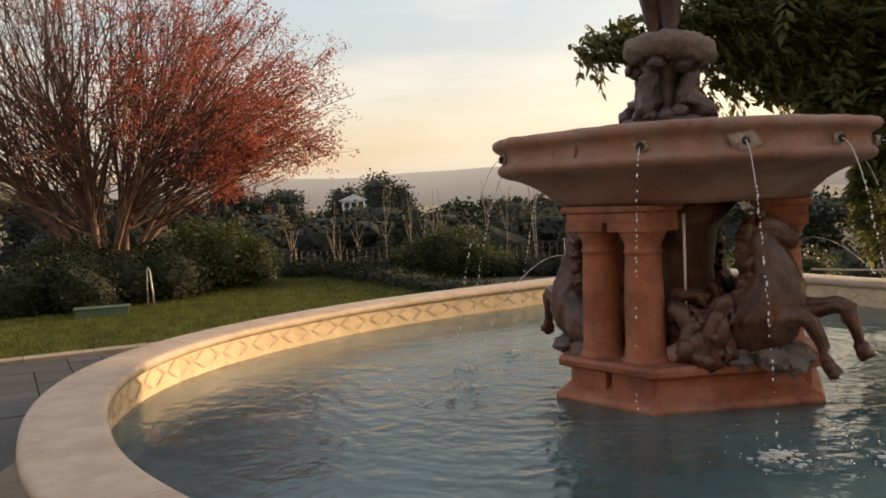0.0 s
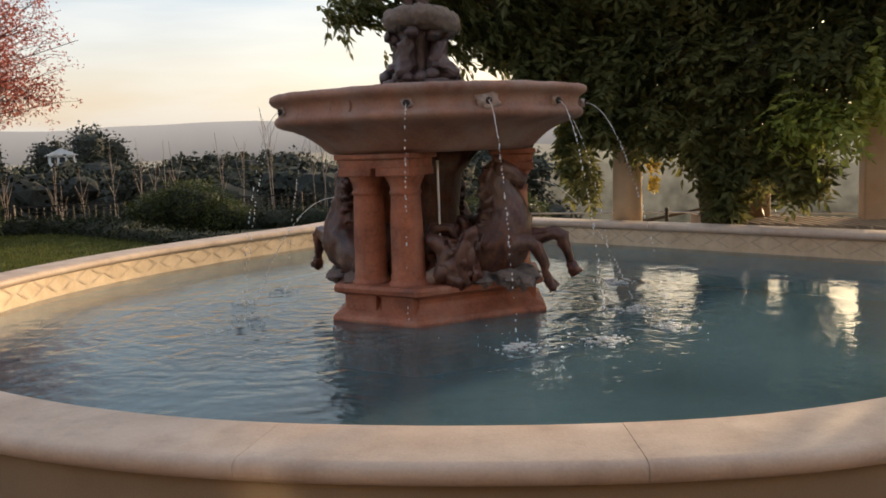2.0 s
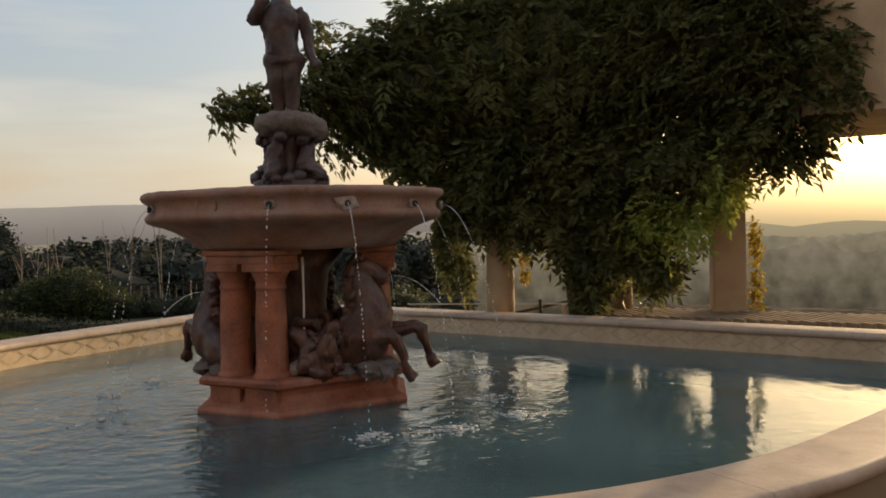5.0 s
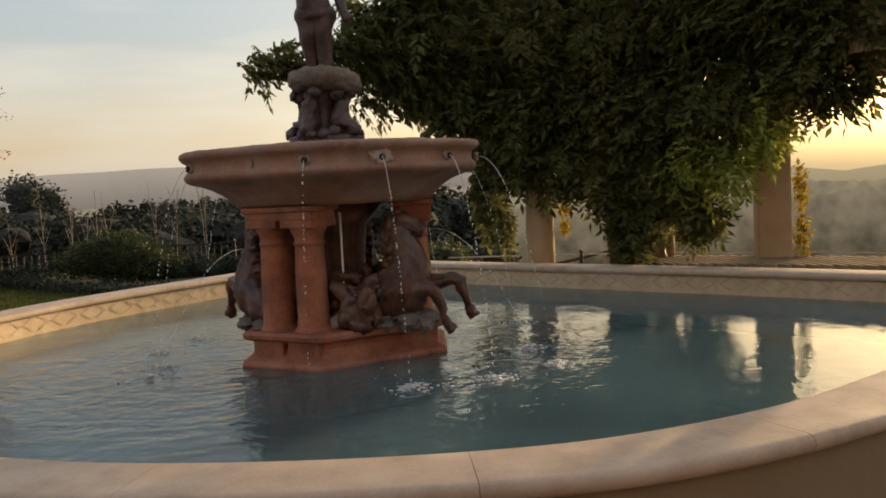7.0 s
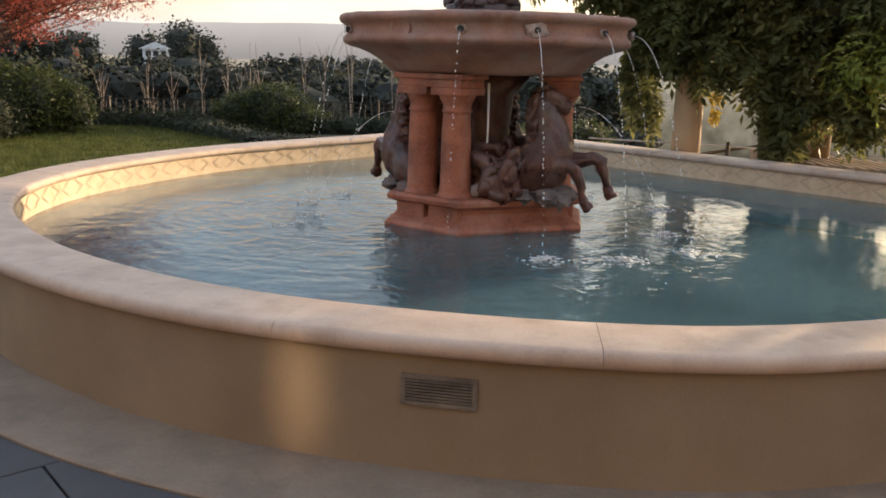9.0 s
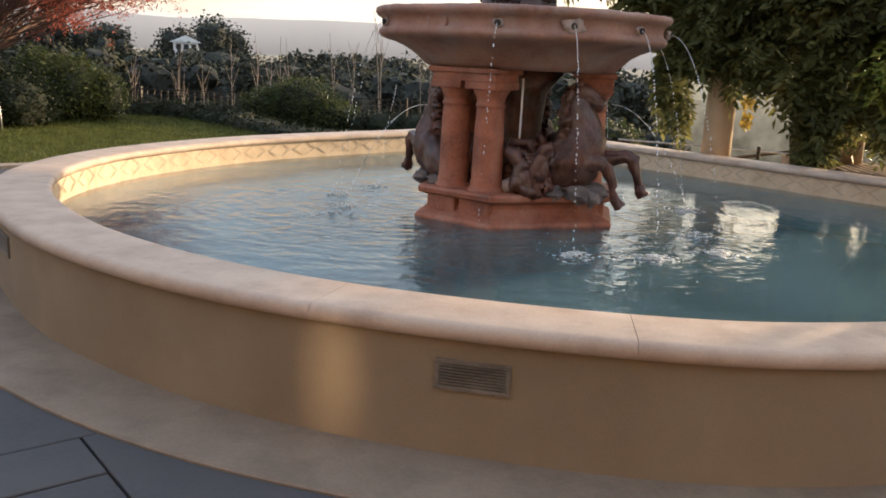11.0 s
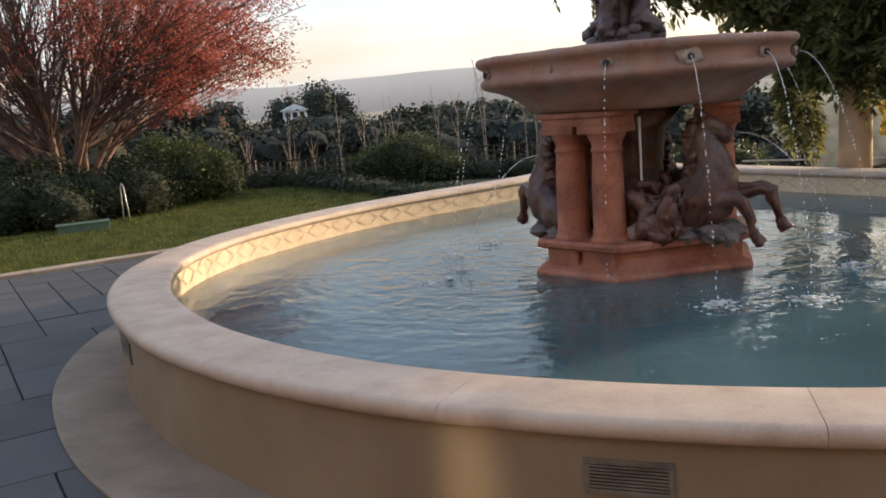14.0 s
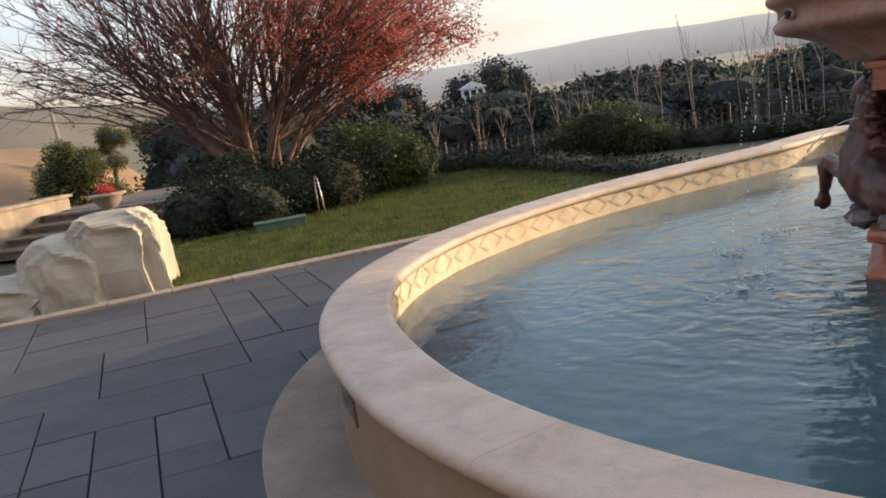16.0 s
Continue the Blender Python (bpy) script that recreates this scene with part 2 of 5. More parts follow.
def water_material():
    m = bpy.data.materials.new("pool_water")
    m.use_nodes = True
    n, l = m.node_tree.nodes, m.node_tree.links
    n.remove(n["Principled BSDF"])
    gl, tr, fr, mx = n.new("ShaderNodeBsdfGlossy"), n.new("ShaderNodeBsdfTransparent"), n.new("ShaderNodeFresnel"), n.new("ShaderNodeMixShader")
    gl.inputs["Roughness"].default_value = 0.02
    tr.inputs["Color"].default_value = (0.80, 0.93, 0.94, 1)
    fr.inputs["IOR"].default_value = 1.33
    co = n.new("ShaderNodeTexCoord")
    mp = n.new("ShaderNodeMapping")
    mp.inputs["Location"].default_value = (1.1, -0.6, 0.0)
    l.new(co.outputs["Object"], mp.inputs["Vector"])
    n1, n2 = n.new("ShaderNodeTexNoise"), n.new("ShaderNodeTexNoise")
    n1.inputs["Scale"].default_value, n1.inputs["Detail"].default_value, n1.inputs["Distortion"].default_value = 3.6, 3.0, 0.8
    n2.inputs["Scale"].default_value, n2.inputs["Detail"].default_value = 16.0, 2.0
    l.new(mp.outputs[0], n1.inputs["Vector"]), l.new(mp.outputs[0], n2.inputs["Vector"])
    rings = n.new("ShaderNodeTexWave")
    rings.wave_type, rings.rings_direction = "RINGS", "Z"
    rings.inputs["Scale"].default_value, rings.inputs["Distortion"].default_value, rings.inputs["Detail"].default_value = 2.0, 5.0, 2.5
    l.new(mp.outputs[0], rings.inputs["Vector"])
    add = n.new("ShaderNodeMath")
    add.operation = "MULTIPLY_ADD"
    l.new(n2.outputs["Fac"], add.inputs[0])
    add.inputs[1].default_value = 0.30
    l.new(n1.outputs["Fac"], add.inputs[2])
    add2 = n.new("ShaderNodeMath")
    add2.operation = "MULTIPLY_ADD"
    l.new(rings.outputs["Fac"], add2.inputs[0])
    add2.inputs[1].default_value = 0.09
    l.new(add.outputs[0], add2.inputs[2])
    # the jets stir the water round the fountain; it calms towards the wall
    dist, fall, amp = n.new("ShaderNodeVectorMath"), n.new("ShaderNodeMapRange"), n.new("ShaderNodeMath")
    dist.operation, amp.operation = "DISTANCE", "MULTIPLY"
    l.new(co.outputs["Object"], dist.inputs[0])
    dist.inputs[1].default_value = (-0.9, 0.3, 0.3)
    fall.inputs[1].default_value, fall.inputs[2].default_value, fall.inputs[3].default_value, fall.inputs[4].default_value = 1.0, 3.0, 1.0, 0.15
    l.new(dist.outputs["Value"], fall.inputs[0])
    l.new(add2.outputs[0], amp.inputs[0]), l.new(fall.outputs[0], amp.inputs[1])
    bp = n.new("ShaderNodeBump")
    bp.inputs["Strength"].default_value, bp.inputs["Distance"].default_value = 0.7, 0.042
    l.new(amp.outputs[0], bp.inputs["Height"])
    l.new(bp.outputs[0], gl.inputs["Normal"]), l.new(bp.outputs[0], fr.inputs["Normal"])
    milk, df = n.new("ShaderNodeMixShader"), n.new("ShaderNodeBsdfDiffuse")
    df.inputs["Color"].default_value = (0.23, 0.38, 0.41, 1)
    cloud, murk = n.new("ShaderNodeTexNoise"), n.new("ShaderNodeMapRange")
    cloud.inputs["Scale"].default_value, cloud.inputs["Detail"].default_value = 0.9, 4.0
    l.new(co.outputs["Object"], cloud.inputs["Vector"]), l.new(cloud.outputs["Fac"], murk.inputs[0])
    murk.inputs[1].default_value, murk.inputs[2].default_value, murk.inputs[3].default_value, murk.inputs[4].default_value = 0.3, 0.7, 0.16, 0.40
    l.new(murk.outputs[0], milk.inputs[0])
    l.new(tr.outputs[0], milk.inputs[1]), l.new(df.outputs[0], milk.inputs[2])
    l.new(fr.outputs[0], mx.inputs[0]), l.new(milk.outputs[0], mx.inputs[1]), l.new(gl.outputs[0], mx.inputs[2])
    l.new(mx.outputs[0], n["Material Output"].inputs["Surface"])
    return m


def drop_material():
    m = bpy.data.materials.new("falling_water")
    m.use_nodes = True
    b = m.node_tree.nodes["Principled BSDF"]
    b.inputs["Base Color"].default_value = (0.9, 0.93, 0.95, 1)
    b.inputs["Roughness"].default_value = 0.08
    b.inputs["IOR"].default_value = 1.33
    b.inputs["Transmission Weight"].default_value = 0.25
    return m


M_WATER, M_DROP = water_material(), drop_material()


# ---- mesh helpers ----
def mesh_ob(name, bm, material, parent=None, smooth=False):
    me = bpy.data.meshes.new(name)
    bmesh.ops.recalc_face_normals(bm, faces=bm.faces)
    bm.to_mesh(me)
    bm.free()
    for mm in (material if isinstance(material, (list, tuple)) else [material]):
        me.materials.append(mm)
    if smooth:
        me.polygons.foreach_set("use_smooth", [True] * len(me.polygons))
    ob = new(name, me)
    if parent is not None:
        ob.parent = parent
    return ob


def part(name, bm, material, parent, label="", smooth=False):
    return tagged(mesh_ob(name, bm, material, parent, smooth), label)


def raw_ob(name, verts, faces, material, parent=None, smooth=False):
    me = bpy.data.meshes.new(name)
    me.from_pydata(np.asarray(verts).tolist() if not isinstance(verts, list) else verts, [], faces)
    me.materials.append(material)
    if smooth:
        me.polygons.foreach_set("use_smooth", [True] * len(me.polygons))
    ob = new(name, me)
    if parent is not None:
        ob.parent = parent
    return ob


def empty(name, at=(0, 0, 0), rz=0.0):
    e = new(name)
    e.empty_display_size = 0.1
    e.matrix_world = pose(*at, 0, 0, rz)
    return e


def box(bm, cx, cy, cz, sx, sy, sz, bevel=0.0, rz=0.0):
    r = bmesh.ops.create_cube(bm, size=1.0, matrix=pose(cx, cy, cz, 0, 0, rz) @ Matrix.Diagonal((sx, sy, sz, 1)))
    if bevel:
        edges = list({e for v in r["verts"] for e in v.link_edges})
        bmesh.ops.bevel(bm, geom=edges, offset=bevel, segments=2, affect="EDGES", profile=0.6)
    return bm


def lathe(bm, profile, seg=48, cx=0.0, cy=0.0, wave=None):
    """Turn a profile of (radius, z) about a vertical axis; wave(angle, r, z) may change the radius."""
    rings = []
    for r, z in profile:
        ring = []
        for k in range(seg):
            a = 2 * math.pi * k / seg
            rr = wave(a, r, z) if wave else r
            ring.append(bm.verts.new((cx + rr * math.cos(a), cy + rr * math.sin(a), z)))
        rings.append(ring)
    for a, b in zip(rings, rings[1:]):
        for k in range(seg):
            bm.faces.new((a[k], a[(k + 1) % seg], b[(k + 1) % seg], b[k]))
    bm.faces.new(list(reversed(rings[0])))
    bm.faces.new(rings[-1])
    return bm


def prism(bm, outline, z0, z1):
    lo = [bm.verts.new((x, y, z0)) for x, y in outline]
    hi = [bm.verts.new((x, y, z1)) for x, y in outline]
    n = len(lo)
    for k in range(n):
        bm.faces.new((lo[k], lo[(k + 1) % n], hi[(k + 1) % n], hi[k]))
    bm.faces.new(list(reversed(lo)))
    bm.faces.new(hi)
    return bm


def tube(bm, pts, radii, seg=7, cap=True):
    """A tapered tube along points."""
    rings = []
    pts = [Vector(p) for p in pts]
    for i, p in enumerate(pts):
        d = (pts[min(i + 1, len(pts) - 1)] - pts[max(i - 1, 0)]).normalized()
        s = d.orthogonal().normalized()
        t = d.cross(s)
        r = radii[i] if hasattr(radii, "__len__") else radii
        rings.append([bm.verts.new(p + r * (math.cos(2 * math.pi * k / seg) * s + math.sin(2 * math.pi * k / seg) * t)) for k in range(seg)])
    for a, b in zip(rings, rings[1:]):
        best = min(range(seg), key=lambda o: sum((a[k].co - b[(k + o) % seg].co).length for k in range(0, seg, 2)))
        for k in range(seg):
            bm.faces.new((a[k], a[(k + 1) % seg], b[(k + 1 + best) % seg], b[(k + best) % seg]))
    if cap:
        bm.faces.new(rings[0])
        bm.faces.new(rings[-1])
    return bm


def blob(bm, at, size, rough=0.15, sub=3, freq=2.0, rz=0.0, tilt=(0.0, 0.0)):
    """A lumpy stone-like body."""
    r = bmesh.ops.create_icosphere(bm, subdivisions=sub, radius=1.0)
    m = pose(*at, tilt[0], tilt[1], rz) @ Matrix.Diagonal((*size, 1))
    for v in r["verts"]:
        k = 1 + rough * noise.noise(v.co * freq + Vector(at) * 3)
        v.co = m @ (v.co * k)
    return bm


def leaf_cloud(name, points, length, material, parent=None, droop=0.35, seed=1, spread=1.0, width=0.42):
    """Many small folded leaves, each with a random turn, at the points given."""
    g = np.random.default_rng(seed)
    P = np.asarray(points, float)
    n = len(P)
    yaw = g.uniform(0, 2 * np.pi, n)
    pit = g.normal(-droop, 0.5 * spread, n)
    roll = g.normal(0, 0.7 * spread, n)
    L = length * g.uniform(0.6, 1.3, n)
    d = np.c_[np.cos(yaw) * np.cos(pit), np.sin(yaw) * np.cos(pit), np.sin(pit)]
    s = np.c_[-np.sin(yaw), np.cos(yaw), np.zeros(n)]
    u = np.cross(d, s)
    s2 = s * np.cos(roll)[:, None] + u * np.sin(roll)[:, None]
    W = (L * width * 0.5)[:, None]
    Lc = L[:, None]
    up = np.cross(s2, d) * (L * 0.08)[:, None]
    V = np.stack([P, P + d * Lc * 0.45 + s2 * W + up, P + d * Lc, P + d * Lc * 0.45 - s2 * W + up], 1).reshape(-1, 3)
    k = np.arange(n) * 4
    F = np.concatenate([np.c_[k, k + 1, k + 2], np.c_[k, k + 2, k + 3]]).tolist()
    return raw_ob(name, V, F, material, parent)


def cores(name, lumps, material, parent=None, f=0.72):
    """Dark lumps filling a leafy mass; its inner shade is put into their colour."""
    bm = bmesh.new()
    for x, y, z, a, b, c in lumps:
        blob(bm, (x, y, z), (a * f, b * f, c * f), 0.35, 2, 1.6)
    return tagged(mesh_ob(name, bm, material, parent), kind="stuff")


def in_lumps(lumps, count, seed, shell=0.55):
    """Random points in lumps (x, y, z, rx, ry, rz), thicker towards their skins, with gaps."""
    g = np.random.default_rng(seed)
    L = np.array(lumps, float)
    vol = (L[:, 3] * L[:, 4] * L[:, 5]) ** 0.8
    which = g.choice(len(L), count, p=vol / vol.sum())
    d = g.normal(size=(count, 3))
    d /= np.linalg.norm(d, axis=1)[:, None]
    r = shell + (1 - shell) * g.random(count) ** 0.6
    r *= 1 + 0.22 * g.normal(size=count) * 0.5
    return L[which, :3] + d * r[:, None] * L[which, 3:]


# ---- ground ----
def ground_height(x, y):
    """Level garden terrace that falls to a valley beyond the hedge."""
    d = math.hypot(x + 1.0, y)
    out = max(0.0, d - 15.5) if y > -6 or x < -10 else 0.0
    over = (x - 0.5) * 0.598 + (y - 6.4) * 0.801
    out = max(out, 1.6 * max(0.0, over) * max(0.0, min(1.0, (x + 0.6) / 1.5)))
    left = max(0.0, min(1.0, (-x - 8) / 30))
    fall = -26.0 * (1 - math.exp(-out / 55.0))
    fall *= 1 - 0.68 * left
    return fall + 0.5 * noise.noise(Vector((x * 0.04, y * 0.04, 0))) * min(1.0, out / 10)


def build_ground():
    bm = bmesh.new()
    radii = [0.01, 3, 4, 5, 5.5, 6, 6.5, 7, 7.5, 8, 9, 10, 11, 12, 13, 14, 15, 16, 18, 20, 23, 27, 32, 40, 50, 65, 85, 110, 150, 220, 350, 600, 1000, 1700, 2800, 4200]
    seg = 144
    rings = []
    for r in radii:
        ring = []
        for k in range(seg):
            a = 2 * math.pi * k / seg
            x, y = r * math.cos(a), r * math.sin(a)
            ring.append(bm.verts.new((x, y, ground_height(x, y) - 0.06)))
        rings.append(ring)
    for a, b in zip(rings, rings[1:]):
        for k in range(seg):
            bm.faces.new((a[k], a[(k + 1) % seg], b[(k + 1) % seg], b[k]))
    bm.faces.new(rings[0])
    ob = mesh_ob("ground", bm, M_SOIL, None, True)
    return tagged(ob, "dry brown earth falling away to a wide valley", "ground", kind="structure")


build_ground()

# ---- pool outline ----
# inner edge of the coping, from the rear corner round by the left, front and right
RIM = [(-1.14, 5.75), (-2.0, 4.5), (-2.9, 3.1), (-3.43, 2.0), (-3.735, 0.7), (-3.655, -0.42), (-3.21, -1.36), (-2.46, -2.17), (-1.75, -2.65), (-1.0, -2.95),
       (-0.2, -3.08), (0.6, -3.08), (1.2, -2.95), (1.9, -2.62), (2.7, -2.02), (3.4, -1.42), (4.3, -0.65), (4.95, -0.05), (5.05, 0.45), (4.57, 0.95), (3.2, 2.2), (1.1, 4.0)]


def smooth_loop(ctrl, per=10):
    out = []
    n = len(ctrl)
    for i in range(n):
        p0, p1, p2, p3 = (Vector(ctrl[(i + k) % n]) for k in (-1, 0, 1, 2))
        for k in range(per):
            t = k / per
            out.append(0.5 * (2 * p1 + (p2 - p0) * t + (2 * p0 - 5 * p1 + 4 * p2 - p3) * t * t + (3 * p1 - p0 - 3 * p2 + p3) * t ** 3))
    return out


def resample(loop, step):
    n = len(loop)
    lens = [(loop[(i + 1) % n] - loop[i]).length for i in range(n)]
    total = sum(lens)
    m = int(total / step)
    out, i, acc = [], 0, 0.0
    for k in range(m):
        d = k * total / m
        while acc + lens[i] < d:
            acc += lens[i]
            i += 1
        out.append(loop[i] + (loop[(i + 1) % n] - loop[i]) * ((d - acc) / lens[i]))
    return out


RIM_PTS = resample(smooth_loop(RIM), 0.06)
NR = len(RIM_PTS)
RIM_OUT = []
for i in range(NR):
    d = (RIM_PTS[(i + 2) % NR] - RIM_PTS[i - 2]).normalized()
    RIM_OUT.append(Vector((-d.y, d.x)) * -1.0)      # outward: the loop runs round counter-clockwise
COPING_Z, WATER_Z, COPING_W = 0.545, 0.30, 0.335


def rim_at(i, off):
    return RIM_PTS[i % NR] + RIM_OUT[i % NR] * off


def sweep(bm, i0, i1, section, closed=False, shrink=0):
    """Sweep a closed section of (offset, z) along the rim from sample i0 to i1."""
    rings = []
    for i in range(i0, i1 + (0 if closed else 1)):
        rings.append([bm.verts.new((*rim_at(i, o), z)) for o, z in section])
    n = len(section)
    pairs = list(zip(rings, rings[1:]))
    if closed:
        pairs.append((rings[-1], rings[0]))
    for a, b in pairs:
        for k in range(n):
            bm.faces.new((a[k], a[(k + 1) % n], b[(k + 1) % n], b[k]))
    if not closed:
        bm.faces.new(rings[0])
        bm.faces.new(list(reversed(rings[-1])))
    return bm


def build_pool():
    pool = tagged(empty("fountain_pool"), "low round-fronted fountain pool with tan stucco wall and cream stone coping", "fountain pool", kind="structure")
    bm = sweep(bmesh.new(), 0, NR, [(0.02, -0.1), (0.305, -0.1), (0.305, COPING_Z - 0.06), (0.02, COPING_Z - 0.06)], True)
    part("pool_wall", bm, M_STUCCO, pool, smooth=False)
    # coping stones, about one metre long, bullnosed outside
    stones = round(NR * 0.06 / 1.13)
    first = min(range(NR), key=lambda k: (rim_at(k, 0.33) - Vector((-0.72, -3.36))).length)
    for s in range(stones):
        i0, i1 = first + round(s * NR / stones), first + round((s + 1) * NR / stones)
        w, t = COPING_W, COPING_Z
        sec = [(-0.02, t - 0.065), (0.0, t - 0.068), (w - 0.012, t - 0.07), (w + 0.002, t - 0.064), (w + 0.011, t - 0.052), (w + 0.014, t - 0.036), (w + 0.011, t - 0.02), (w + 0.002, t - 0.008), (w - 0.012, t - 0.002), (w - 0.03, t),
               (0.0, t), (-0.018, t - 0.004), (-0.03, t - 0.016), (-0.035, t - 0.032), (-0.031, t - 0.05)]
        bm = bmesh.new()
        rings = []
        for i in range(i0, i1 + 1):
            rings.append([bm.verts.new((*rim_at(i, o), z)) for o, z in sec])
        # small joint
        for ring, other, f in ((rings[0], rings[1], 0.018), (rings[-1], rings[-2], 0.018)):
            for v, q in zip(ring, other):
                v.co = v.co.lerp(q.co, f)
        for a, b in zip(rings, rings[1:]):
            for k in range(len(sec)):
                bm.faces.new((a[k], a[(k + 1) % len(sec)], b[(k + 1) % len(sec)], b[k]))
        for end in (rings[0], list(reversed(rings[-1]))):
            bm.faces.new([bm.verts.new(v.co) for v in end])
        part("coping_stone", bm, M_COPING, pool, smooth=True)
    # floor of the basin
    bm = bmesh.new()
    bm.faces.new([bm.verts.new((*rim_at(i, 0.03), -0.09)) for i in range(NR)])
    part("basin_floor", bm, M_PLASTER, pool)
    bm = sweep(bmesh.new(), 0, NR, [(0.0, -0.1), (0.02, -0.1), (0.02, WATER_Z - 0.03), (0.0, WATER_Z - 0.03)], True)
    part("basin_side", bm, M_PLASTER, pool)
    # cream band of paving round the foot
    for s in range(22):
        i0, i1 = round(s * NR / 22), round((s + 1) * NR / 22)
        bm = sweep(bmesh.new(), i0, i1, [(0.305, -0.05), (0.72, -0.05), (0.72, 0.012), (0.71, 0.02), (0.305, 0.02)])
        part("foot_band_stone", bm, M_BAND, pool)
    # row of square tiles with a chevron moulding under the coping
    step = 3
    for k, i in enumerate(range(0, NR - step + 1, step)):
        tile = sweep(bmesh.new(), i, i + step, [(0.0, WATER_Z - 0.04), (0.02, WATER_Z - 0.04), (0.02, COPING_Z - 0.068), (0.0, COPING_Z - 0.068)])
        ob = part("wall_tile", tile, M_TILE, pool)
        bmc = bmesh.new()
        zc, zh = (WATER_Z + COPING_Z - 0.07) / 2 + 0.02, 0.06
        flip = 1 if k % 2 else -1
        for sgn in (-1, 1):
            a, b = rim_at(i + (0 if flip > 0 else step), -0.004), rim_at(i + (step if flip > 0 else 0), -0.004)
            for w0, w1 in (((0.1, 0.3)), ):
                v = [bmc.verts.new((*(a.lerp(b, p)), zc + sgn * q * zh)) for p, q in ((w0, 1.1), (w1, 1.1), (0.95, 0.0), (0.75, 0.0))]
                bmc.faces.new(v)
        part("chevron", bmc, M_TILE_MARK, ob)
    return pool


pool = build_pool()
water = tagged(raw_ob("water", [(*rim_at(i, 0.0), WATER_Z) for i in range(NR)], [list(range(NR))], M_WATER), "clear blue-green rippled water filling the fountain pool", "water", kind="structure")

# grilles let into the pool wall
def wall_grille(x_near, y_near, z=0.348, w=0.285, h=0.12):
    i = min(range(NR), key=lambda k: (rim_at(k, 0.33) - Vector((x_near, y_near))).length)
    p, o = rim_at(i, 0.307), RIM_OUT[i]
    g = tagged(empty("wall_grille"), "weathered metal louvred grille set in the stucco pool wall", "wall grille", group="pool wall grilles")
    bm = bmesh.new()
    t = 0.018
    box(bm, 0, 0, h / 2 - t / 2, w, 0.016, t, 0.003), box(bm, 0, 0, -h / 2 + t / 2, w, 0.016, t, 0.003)
    box(bm, -w / 2 + t / 2, 0, 0, t, 0.016, h - 2 * t, 0.003), box(bm, w / 2 - t / 2, 0, 0, t, 0.016, h - 2 * t, 0.003)
    part("grille_frame", bm, M_VENT, g)
    # dark plate behind the louvres, shade between them put into its colour
    bm = box(bmesh.new(), 0, -0.004, 0, w - 0.02, 0.004, h - 0.02)
    part("dark_backing", bm, M_JOINT_SHADE, g)
    for k in range(7):
        bm = box(bmesh.new(), 0, 0.004, -h / 2 + t + 0.009 + k * (h - 2 * t) / 7.2, w - 2 * t, 0.01, 0.0065)
        part("slat", bm, M_VENT, g)
    g.matrix_world = Matrix.Translation((p.x, p.y, z)) @ pose(0, 0, 0, 0, 0, math.degrees(math.atan2(o.y, o.x)) - 90)
    return g


wall_grille(-0.10, -3.40, 0.338)
wall_grille(-2.97, -2.2)

# ---- patio, border, lawn ----
BU, BV = Vector((0.66, 0.751)), Vector((0.751, -0.66))      # along the border, and towards the patio
BP = Vector((-8.55, 0.0))


def inside(poly, x, y):
    hit = False
    for (ax, ay), (bx, by) in zip(poly, poly[1:] + poly[:1]):
        if (ay > y) != (by > y) and x < ax + (y - ay) / (by - ay) * (bx - ax):
            hit = not hit
    return hit


RIM_IN = [tuple(rim_at(i, 0.25)) for i in range(0, NR, 4)]


